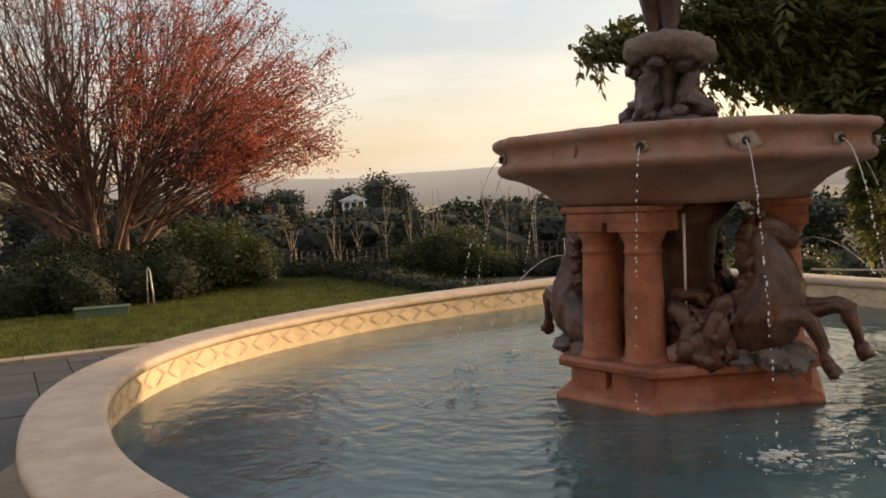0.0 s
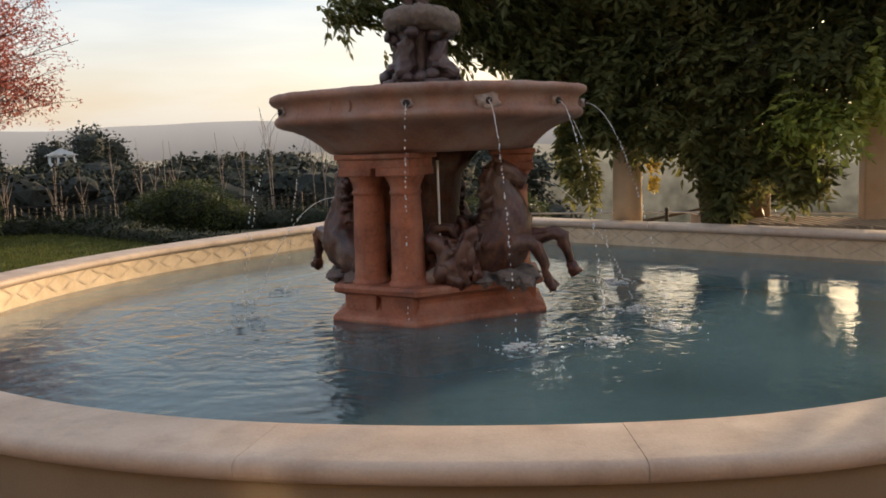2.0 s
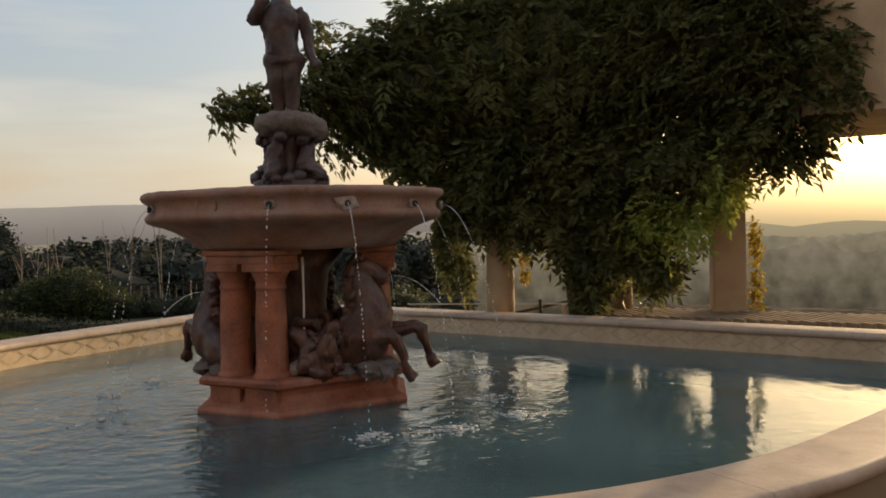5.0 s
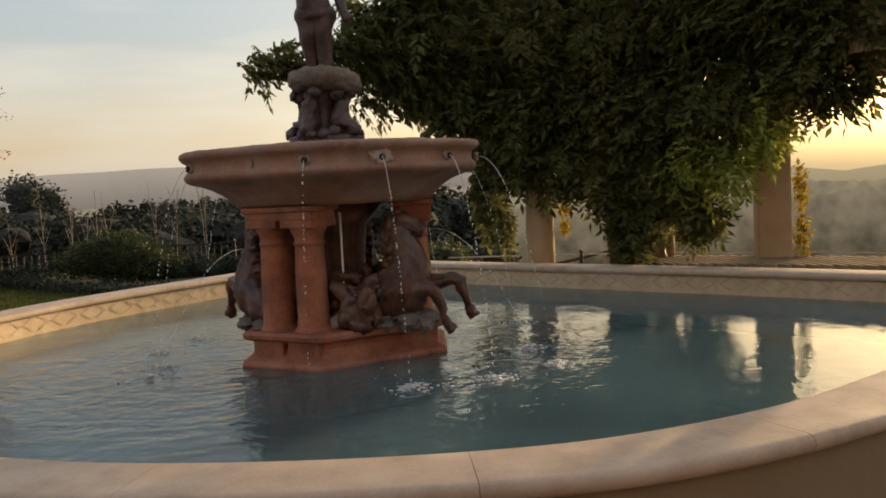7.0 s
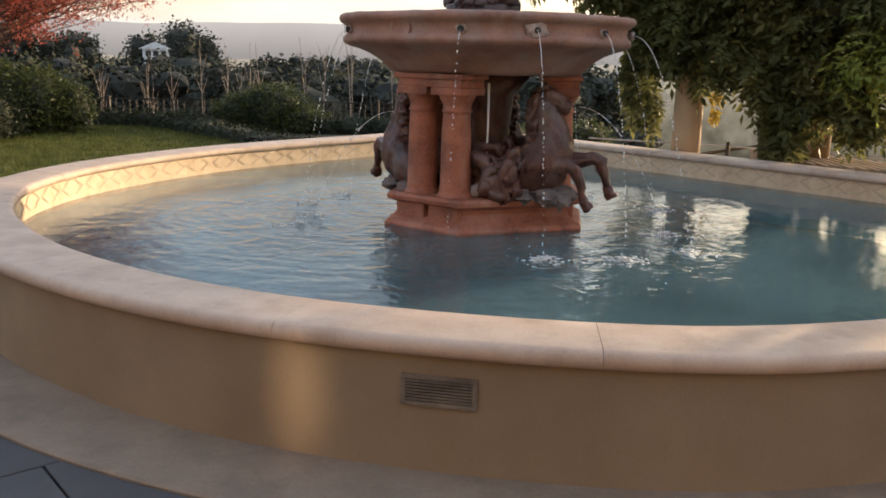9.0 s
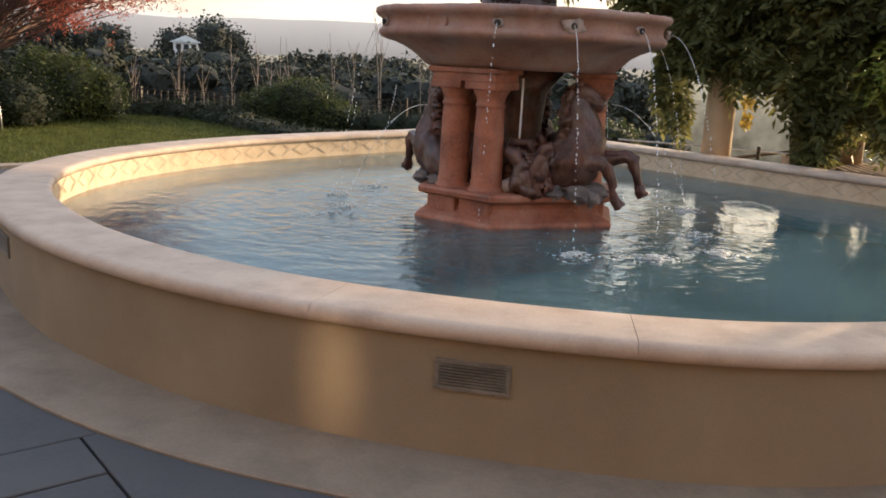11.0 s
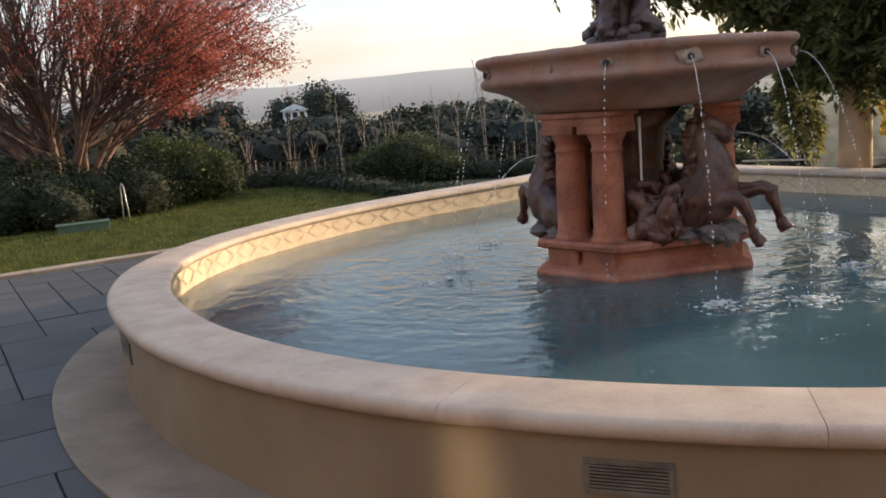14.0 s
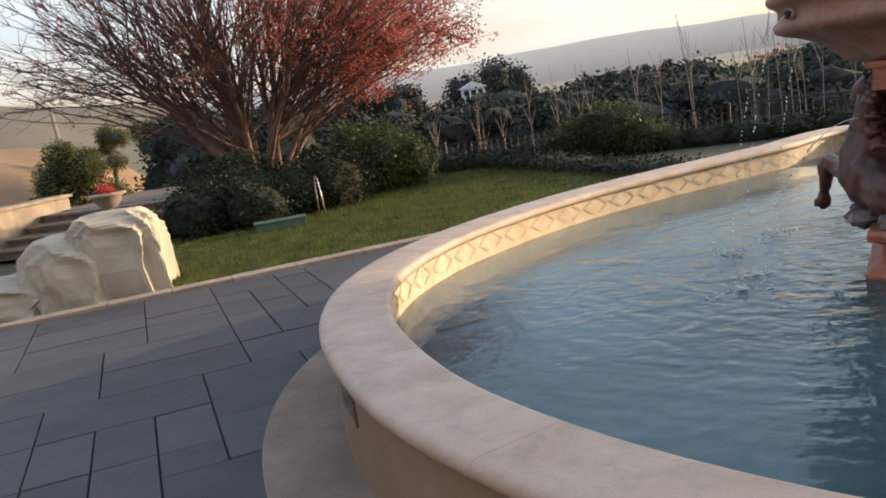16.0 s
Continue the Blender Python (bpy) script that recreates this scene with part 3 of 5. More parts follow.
def build_patio():
    bm = bmesh.new()
    c = [BP + BU * a + BV * b for a, b in ((-9, 0.02), (9, 0.02), (9, 14), (-9, 14))]
    prism(bm, [tuple(v) for v in c], -0.05, -0.022)
    patio = tagged(mesh_ob("pavement", bm, M_JOINT_SHADE), "blue-grey slate patio of mixed rectangular pavers with dark joints", "patio", kind="structure")
    g = random.Random(4)
    cell, nu, nv = 0.33, 44, 36
    used, shapes, todo = set(), {}, []
    for b in range(nv):
        for a in range(nu):
            if (a, b) in used:
                continue
            opts = [(2, 2), (3, 2), (2, 3), (1, 2), (2, 1), (3, 2), (1, 1), (2, 2)]
            g.shuffle(opts)
            for w, h in opts:
                cells = [(a + p, b + q) for p in range(w) for q in range(h)]
                if all(cc not in used and cc[0] < nu and cc[1] < nv for cc in cells):
                    break
            used.update(cells)
            mid = BP + BU * ((a + w / 2) * cell - 6.0) + BV * ((b + h / 2) * cell + 0.03)
            if inside(RIM_IN, *mid):
                continue
            todo.append(((mid - Vector((-4.5, -1.8))).length, mid, w, h))
    todo.sort(key=lambda q: q[0])
    ang = math.degrees(math.atan2(BU.y, BU.x))
    rest = bmesh.new()
    for k, (_, mid, w, h) in enumerate(todo):
        dz = g.uniform(-0.004, 0.003)
        if k < 290:
            if (w, h) not in shapes:
                sb = box(bmesh.new(), 0, 0, -0.012, w * cell - 0.010, h * cell - 0.010, 0.026)
                bmesh.ops.bevel(sb, geom=[e for e in sb.edges if all(v.co.z > -0.005 for v in e.verts)], offset=0.004, segments=1, affect="EDGES")
                me = bpy.data.meshes.new("paver")
                sb.to_mesh(me)
                sb.free()
                me.materials.append(M_SLATE)
                shapes[(w, h)] = me
            ob = new("paver", shapes[(w, h)])
            ob.parent = patio
            ob.matrix_world = pose(mid.x, mid.y, dz, g.uniform(-0.25, 0.25), g.uniform(-0.25, 0.25), ang)
        else:
            box(rest, mid.x, mid.y, -0.012 + dz, w * cell - 0.014, h * cell - 0.014, 0.026, 0, ang)
    tagged(mesh_ob("paver_field", rest, M_SLATE, patio), kind="stuff")
    return patio


def build_border():
    edge = tagged(empty("lawn_edging"), "cream limestone edging between the slate patio and the lawn", "edging", kind="structure")
    a = -7.0
    g = random.Random(2)
    while a < 8.0:
        w = g.uniform(0.55, 0.75)
        m = BP + BU * (a + w / 2) - BV * 0.11
        if not inside(RIM_IN, *m):
            part("edging_stone", box(bmesh.new(), m.x, m.y, 0.0, w - 0.008, 0.22, 0.07, 0.006, math.degrees(math.atan2(BU.y, BU.x))), M_CREAM, edge)
        a += w
    return edge


LAWN = [(-8.2, 1.15), (-7.2, 1.9), (-4.6, 4.9), (-3.3, 6.5), (-4.2, 7.3), (-5.3, 8.3), (-6.2, 9.1), (-7.4, 10.1), (-8.4, 10.7), (-9.9, 10.5), (-9.8, 8.5), (-9.6, 6.0), (-11.2, 5.2), (-11.2, 3.9), (-9.2, 2.6)]


def build_lawn():
    bm = prism(bmesh.new(), LAWN, -0.05, 0.0)
    lawn = tagged(mesh_ob("lawn", bm, M_GRASS), "short green lawn sloping gently to a clipped hedge", "lawn", kind="structure")
    g = np.random.default_rng(5)
    n = 150000
    xy = np.c_[g.uniform(-11.3, -1.2, n), g.uniform(1.0, 11, n)]
    keep = np.array([inside(LAWN, x, y) for x, y in xy[:90000]])
    xy = xy[:90000][keep]
    n = len(xy)
    yaw, ln = g.uniform(0, 6.283, n), g.uniform(0.025, 0.06, n)
    d = np.c_[np.cos(yaw), np.sin(yaw)]
    base = np.c_[xy, np.zeros(n)]
    s = np.c_[-d[:, 1], d[:, 0], np.zeros(n)] * 0.006
    tip = base + np.c_[d * (ln * g.uniform(0.1, 0.8, n))[:, None], ln]
    V = np.stack([base - s, base + s, tip], 1).reshape(-1, 3)
    tagged(raw_ob("grass", V, np.arange(3 * n).reshape(-1, 3).tolist(), M_GRASS), "fine green grass blades of the lawn", "grass", kind="stuff")


build_patio()
build_border()
build_lawn()

# ---- fountain ----
FX, FY = -0.335, 0.42
JETS = (266, 292, 321, 352, 28, 60, 88, 120, 148, 172, 208)
PIERS = (240, 0, 120)


def hexa(bm, prof, half=24.0):
    """Stacked six-sided sections (corner radius, z): narrow faces at the piers, wide faces between them."""
    corners = sorted((p + d) % 360 for p in PIERS for d in (-half, half))
    rings = [[bm.verts.new((r * math.cos(radians(a)), r * math.sin(radians(a)), z)) for a in corners] for r, z in prof]
    for a, b in zip(rings, rings[1:]):
        for k in range(6):
            bm.faces.new((a[k], a[(k + 1) % 6], b[(k + 1) % 6], b[k]))
    bm.faces.new(list(reversed(rings[0])))
    bm.faces.new(rings[-1])
    return bm


def worn(bm, amount=0.006, freq=7.0, cuts=3, bevel=0.01):
    """Rounded, chipped arrises on cast stone."""
    bmesh.ops.recalc_face_normals(bm, faces=bm.faces)
    if bevel:
        bmesh.ops.bevel(bm, geom=[e for e in bm.edges if e.calc_face_angle(0) > 0.5], offset=bevel, segments=2, affect="EDGES", profile=0.6)
    bmesh.ops.subdivide_edges(bm, edges=[e for e in bm.edges if e.calc_length() > 0.12], cuts=cuts, use_grid_fill=True)
    bm.normal_update()
    for v in bm.verts:
        v.co += v.normal * amount * (noise.noise(v.co * freq) + 0.5 * noise.noise(v.co * freq * 3.1))
    return bm


def roughen(bm, amount, freq):
    """Chisel marks and wear."""
    bm.normal_update()
    for v in bm.verts:
        v.co += v.normal * amount * (noise.noise(v.co * freq) + 0.6 * noise.noise(v.co * freq * 2.7))
    return bm


def carve(bm, amount):
    """Split long faces and cut them at three scales, as weathered carving."""
    bmesh.ops.subdivide_edges(bm, edges=bm.edges[:], cuts=2, use_grid_fill=True, smooth=0.6)
    bm.normal_update()
    for v in bm.verts:
        p = v.co
        v.co = p + v.normal * amount * (noise.noise(p * 9) + 0.7 * noise.noise(p * 21) + 0.55 * noise.noise(p * 47))
    return bm


def horse_figure(bm):
    """A carved sea-horse rising over the plinth's corner: coiled body, deep chest, arched neck, long head, two pawing forelegs."""
    tube(bm, [(-0.60, 0.05, 0.60), (-0.50, 0.03, 0.66), (-0.38, 0, 0.70), (-0.27, 0, 0.75), (-0.20, 0, 0.83), (-0.175, 0, 0.93), (-0.18, 0, 1.02), (-0.205, 0, 1.11), (-0.225, 0, 1.19), (-0.22, 0, 1.25)], [0.07, 0.13, 0.175, 0.195, 0.185, 0.155, 0.125, 0.105, 0.09, 0.07], 16)
    tube(bm, [(-0.27, 0, 1.235), (-0.22, 0, 1.265), (-0.15, 0, 1.25), (-0.085, 0, 1.215), (-0.05, 0, 1.195)], [0.05, 0.08, 0.068, 0.048, 0.04], 12)
    for sy in (-0.035, 0.035):
        tube(bm, [(-0.225, sy, 1.31), (-0.235, sy * 1.3, 1.365)], [0.022, 0.006], 6)
    for k in range(11):
        z = 0.86 + 0.042 * k
        blob(bm, (-0.30 - 0.015 * math.sin(k * 1.1), 0.035 * (-1) ** k, z), (0.065, 0.05, 0.052), 0.5, 2, 3.0)
    for sy, pts in ((-0.10, [(-0.22, 0.76), (-0.10, 0.80), (-0.005, 0.80), (0.035, 0.745), (0.075, 0.63), (0.10, 0.55)]), (0.10, [(-0.20, 0.78), (-0.04, 0.80), (0.12, 0.835), (0.185, 0.81), (0.215, 0.70), (0.235, 0.62)])):
        tube(bm, [(x, sy * (1.0 - 0.2 * (k == 0)), z) for k, (x, z) in enumerate(pts)], [0.105, 0.075, 0.05, 0.046, 0.03, 0.027], 10)
        x, z = pts[-1]
        tube(bm, [(x - 0.005, sy, z + 0.015), (x + 0.015, sy, z - 0.03), (x + 0.04, sy, z - 0.065)], [0.029, 0.037, 0.046], 10)
    # coiled fish tail behind
    tube(bm, [(-0.54, 0.04, 0.63), (-0.66, 0.0, 0.66), (-0.72, -0.05, 0.78), (-0.66, -0.08, 0.90), (-0.56, -0.08, 0.90), (-0.53, -0.07, 0.82)], [0.10, 0.085, 0.07, 0.055, 0.04, 0.025], 10)
    for k in range(5):
        tube(bm, [(-0.44 + 0.06 * k, -0.15, 0.66), (-0.42 + 0.06 * k, -0.175, 0.76), (-0.38 + 0.05 * k, -0.15, 0.86)], [0.02, 0.03, 0.012], 6)
    return carve(bm, 0.02)


def carved_weed(bm, seed):
    """A knotted mass of carved weed, fins and shells beside the sea-horse."""
    g = random.Random(seed)
    for k in range(9):
        a, h = g.uniform(0, 6.28), g.uniform(0.16, 0.44)
        x, y = 0.07 * math.cos(a), 0.06 * math.sin(a)
        pts = [(x * (1 + 0.5 * q) + g.gauss(0, 0.02), y * (1 + 0.4 * q) + g.gauss(0, 0.02), 0.54 + h * q / 4) for q in range(5)]
        tube(bm, pts, [0.075, 0.08, 0.06, 0.045, 0.02], 8)
    for k in range(12):
        blob(bm, (g.uniform(-0.16, 0.14), g.uniform(-0.12, 0.1), g.uniform(0.58, 0.90)), (g.uniform(0.04, 0.08), g.uniform(0.04, 0.07), g.uniform(0.03, 0.07)), 0.6, 2, 3)
    return carve(bm, 0.02)


def build_fountain():
    f = tagged(empty("tiered_fountain"), "tiered red cast-stone fountain with columns, carved sea-horses and a wide bowl", "fountain")
    bm = hexa(bmesh.new(), [(0.85, -0.09), (0.85, 0.315), (0.835, 0.34), (0.785, 0.365), (0.745, 0.395), (0.725, 0.43), (0.735, 0.462), (0.785, 0.482), (0.825, 0.495), (0.83, 0.525), (0.815, 0.545)])
    part("plinth", worn(bm, 0.006, 7.0, 2, 0.004), M_RED, f)
    # three piers, each with a pair of columns under one block
    for a in PIERS:
        a0 = math.radians(a)
        c = Vector((math.cos(a0), math.sin(a0)))
        t = Vector((-c.y, c.x))
        for sgn in (-1, 1):
            p = c * 0.57 + t * 0.155 * sgn
            bm = box(bmesh.new(), p.x, p.y, 0.22, 0.285, 0.265, 0.62, 0, a)
            part("column_pedestal", worn(bm, 0.005), M_RED, f)
            bm = lathe(bmesh.new(), [(0.135, 0.525), (0.139, 0.54), (0.135, 0.558), (0.124, 0.57), (0.116, 0.585), (0.12, 0.60), (0.112, 0.62), (0.112, 0.80), (0.109, 0.95), (0.10, 1.13), (0.099, 1.145), (0.108, 1.152), (0.108, 1.168), (0.099, 1.176), (0.103, 1.21), (0.125, 1.255), (0.135, 1.275)], 28, p.x, p.y)
            part("column", roughen(bm, 0.003, 12), M_RED, f, smooth=True)
            part("abacus", worn(box(bmesh.new(), p.x, p.y, 1.30, 0.285, 0.275, 0.055, 0, a), 0.004, 7, 1, 0.008), M_RED, f)
        p = c * 0.57
        bm = box(bmesh.new(), p.x, p.y, 1.355, 0.28, 0.575, 0.06, 0, a)
        part("column_block", worn(bm, 0.004), M_RED, f)
        part("block_cornice", worn(box(bmesh.new(), p.x, p.y, 1.402, 0.32, 0.62, 0.036, 0, a), 0.004), M_RED, f)
    bm = lathe(bmesh.new(), [(0.24, 0.5), (0.2, 0.7), (0.17, 1.0), (0.2, 1.25), (0.34, 1.42)], 20, wave=lambda a, r, z: r * (1 + 0.08 * math.sin(6 * a)))
    part("centre_shaft", roughen(bm, 0.02, 9), M_DARKRED, f, smooth=True)
    # sea-horses on rock bases on the wide faces
    places = []
    for a, b, face in ((-31.6, 0.822, -8.0), (165.0, 0.76, 120.0), (88.4, 0.822, 112.0)):
        places.append((pose(b * math.cos(radians(a)), b * math.sin(radians(a)), 0.0, 0, 0, face), face))
    for q, (at, face) in enumerate(places):
        g = random.Random(q)
        for k in range(26):
            base = bmesh.new()
            blob(base, (g.uniform(-0.66, -0.04), g.uniform(-0.19, 0.17), 0.545 + g.uniform(-0.01, 0.03)), (g.uniform(0.06, 0.11), g.uniform(0.05, 0.10), g.uniform(0.035, 0.065)), 0.7, 2, 3.5)
            part("rock", base, M_ROCK, f, smooth=False).matrix_local = at
        part("carved_animal", horse_figure(bmesh.new()), M_DARKRED, f, "dark red carved sea-horse with pawing forelegs", True).matrix_local = at
        side = -0.17
        part("carved_weed", carved_weed(bmesh.new(), q), M_DARKRED, f, "knotted carved weed", True).matrix_local = at @ pose(-0.50, side, 0.0)
        fin = tube(bmesh.new(), [(0.0, 0.0, 0.66), (-0.05, 0.0, 0.61), (-0.13, 0.0, 0.565), (-0.20, 0.0, 0.56)], [0.03, 0.055, 0.06, 0.02], 10)
        part("carved_fin", roughen(fin, 0.012, 16), M_ROSETTE, f, "pale crusted fin", True).matrix_local = at @ pose(-0.58, side * 1.25, 0.0)
    # thread of water falling inside
    part("inner_stream", tube(bmesh.new(), [(0.06, -0.46, 1.36), (0.062, -0.46, 1.1), (0.06, -0.46, 0.62)], [0.011, 0.009, 0.007], 6), M_DROP, f, smooth=True)

    # bowl: round, with a flat face over each pier
    def facet(a, r, z):
        d = min(abs((math.degrees(a) - p + 180) % 360 - 180) for p in PIERS)
        k = math.cos(radians(19)) / math.cos(radians(min(d, 19)))
        lip = 1 + 0.012 * math.exp(-((d - 19) / 4) ** 2)
        w = min(1.0, max(0.0, (r - 0.45) / 0.4))
        return r * (1 + (k * lip - 1) * w)
    prof = [(0.30, 1.415), (0.70, 1.418), (0.735, 1.428), (0.765, 1.45), (0.80, 1.485), (0.85, 1.525), (0.91, 1.56), (0.98, 1.588), (1.045, 1.607), (1.085, 1.622), (1.102, 1.64), (1.105, 1.66), (1.092, 1.678), (1.075, 1.69), (1.07, 1.72), (1.077, 1.75), (1.10, 1.766), (1.122, 1.78), (1.132, 1.798), (1.128, 1.818), (1.108, 1.832), (1.07, 1.83), (1.03, 1.80), (0.9, 1.77), (0.2, 1.765)]
    part("bowl", roughen(lathe(bmesh.new(), prof, 144, wave=facet), 0.005, 6), M_BOWL, f, smooth=True)
    part("bowl_water", lathe(bmesh.new(), [(0.98, 1.78), (0.98, 1.803)], 64), M_WATER, f)
    # crusted spouts
    for k, a in enumerate(JETS):
        big = a in (292, 60, 172)
        bm = bmesh.new()
        blob(bm, (0, 0, 0), (0.03, 0.075, 0.055) if big else (0.02, 0.036, 0.03), 0.7, 3, 3.4)
        ros = part("spout", bm, M_ROSETTE, f, "spout crusted with pale minerals", True)
        ros.matrix_local = pose(1.076 * math.cos(radians(a)), 1.076 * math.sin(radians(a)), 1.715, 0, 0, a)
        # solid dark plug; the opening's shade is painted rather than hollowed
        part("painted_spout_hole", tube(bmesh.new(), [(-0.01, 0, 0), (0.034, 0, 0)], [0.024, 0.02], 10), M_JOINT_SHADE, ros)
    for a in PIERS:
        ring = [(0.0, 0.085 * math.cos(2 * math.pi * k / 28), 0.075 * math.sin(2 * math.pi * k / 28)) for k in range(29)]
        m = part("medallion", tube(bmesh.new(), ring, 0.008, 6, False), M_BOWL, f, smooth=True)
        m.matrix_local = pose(1.018 * math.cos(radians(a)), 1.018 * math.sin(radians(a)), 1.72, 0, 0, a)
    # upper tier: stepped rock base, entwined fishes, shell
    at = pose(-0.06, 0, 0)
    bm = lathe(bmesh.new(), [(0.31, 1.76), (0.325, 1.84), (0.315, 1.87), (0.28, 1.885), (0.285, 1.915), (0.24, 1.93)], 30, wave=lambda a, r, z: r * (1 + 0.05 * math.sin(5 * a + 1)))
    part("upper_base", roughen(bm, 0.012, 14), M_UPPER, f, smooth=True).matrix_local = at
    bm = lathe(bmesh.new(), [(0.13, 1.90), (0.10, 2.0), (0.10, 2.15), (0.17, 2.27)], 16)
    part("carved_support", roughen(bm, 0.012, 20), M_UPPER, f, smooth=True).matrix_local = at
    for k in range(4):
        bm = bmesh.new()
        tube(bm, [(0.30, 0.02, 1.94), (0.25, 0.0, 1.97), (0.185, -0.01, 2.00), (0.155, -0.02, 2.07), (0.165, 0.0, 2.15), (0.16, 0.03, 2.22), (0.13, 0.05, 2.27)], [0.03, 0.062, 0.082, 0.07, 0.052, 0.038, 0.03], 12)
        tube(bm, [(0.16, 0.04, 2.21), (0.21, 0.07, 2.25), (0.22, 0.10, 2.21)], [0.035, 0.05, 0.012], 8)
        blob(bm, (0.20, -0.07, 2.0), (0.07, 0.05, 0.05), 0.5, 2, 4)
        part("carved_fish", carve(bm, 0.026), M_UPPER, f, smooth=True).matrix_local = at @ pose(0, 0, 0, 0, 0, 90 * k - 28)
    g = random.Random(8)
    for k in range(18):
        bm = bmesh.new()
        a, z = g.uniform(0, 6.28), g.choice((1.93, 1.95, 2.24, 2.22))
        r = 0.25 if z < 2 else 0.17
        blob(bm, (r * math.cos(a), r * math.sin(a), z), (0.05, 0.05, g.uniform(0.03, 0.06)), 0.5, 2, 2.5)
        part("carved_leaf", bm, M_UPPER, f, smooth=True).matrix_local = at
    bm = lathe(bmesh.new(), [(0.12, 2.25), (0.20, 2.262), (0.245, 2.285), (0.268, 2.32), (0.27, 2.36), (0.25, 2.40), (0.20, 2.425), (0.10, 2.44)], 48, wave=lambda a, r, z: r * (1 + 0.10 * math.cos(a) * (1 - 1.2 * (z - 2.30)) + 0.025 * math.sin(11 * a)))
    for v in bm.verts:
        if v.co.x > 0.12:
            v.co.z -= 0.22 * (v.co.x - 0.12)
            v.co.y *= 1 - 1.6 * (v.co.x - 0.12)
    part("shell_cup", carve(bm, 0.02), M_SHELL, f, smooth=True).matrix_local = at
    f.matrix_world = pose(FX, FY, 0)
    return f


fountain = build_fountain()


def build_statue():
    """Standing statue, kept to plain rounded shapes."""
    bm = bmesh.new()
    tube(bm, [(0.05, 0.0, 2.40), (0.05, 0, 2.56), (0.045, -0.02, 2.66), (0.05, 0, 2.78), (0.045, 0, 2.87)], [0.05, 0.062, 0.07, 0.09, 0.10], 12)
    tube(bm, [(-0.04, 0.03, 2.40), (-0.05, 0.03, 2.56), (-0.055, -0.01, 2.66), (-0.05, 0, 2.78), (-0.045, 0, 2.87)], [0.048, 0.06, 0.07, 0.09, 0.10], 12)
    tube(bm, [(0, 0, 2.80), (-0.005, 0, 2.88), (-0.012, 0, 2.96), (-0.018, 0, 3.05), (-0.022, 0, 3.14), (-0.02, 0, 3.20), (-0.015, 0, 3.26), (-0.015, 0, 3.31)], [0.125, 0.128, 0.124, 0.135, 0.15, 0.135, 0.075, 0.055], 16)
    tube(bm, [(0.10, 0, 3.20), (0.15, 0, 3.14), (0.175, 0.01, 3.02), (0.19, 0.0, 2.92), (0.225, -0.03, 2.83), (0.27, -0.05, 2.78)], [0.06, 0.056, 0.046, 0.04, 0.034, 0.036], 10)
    tube(bm, [(-0.11, 0, 3.20), (-0.185, 0.0, 3.18), (-0.21, -0.05, 3.13), (-0.16, -0.12, 3.20), (-0.10, -0.12, 3.30)], [0.065, 0.06, 0.05, 0.04, 0.03], 10)
    blob(bm, (-0.015, 0, 3.40), (0.08, 0.09, 0.105), 0.1, 3)
    ob = mesh_ob("statue", carve(bm, 0.014), M_UPPER, None, True)
    ob.matrix_world = pose(FX - 0.08, FY, 0)
    return tagged(ob, "dark weathered standing statue on top of the fountain", "statue")


build_statue()


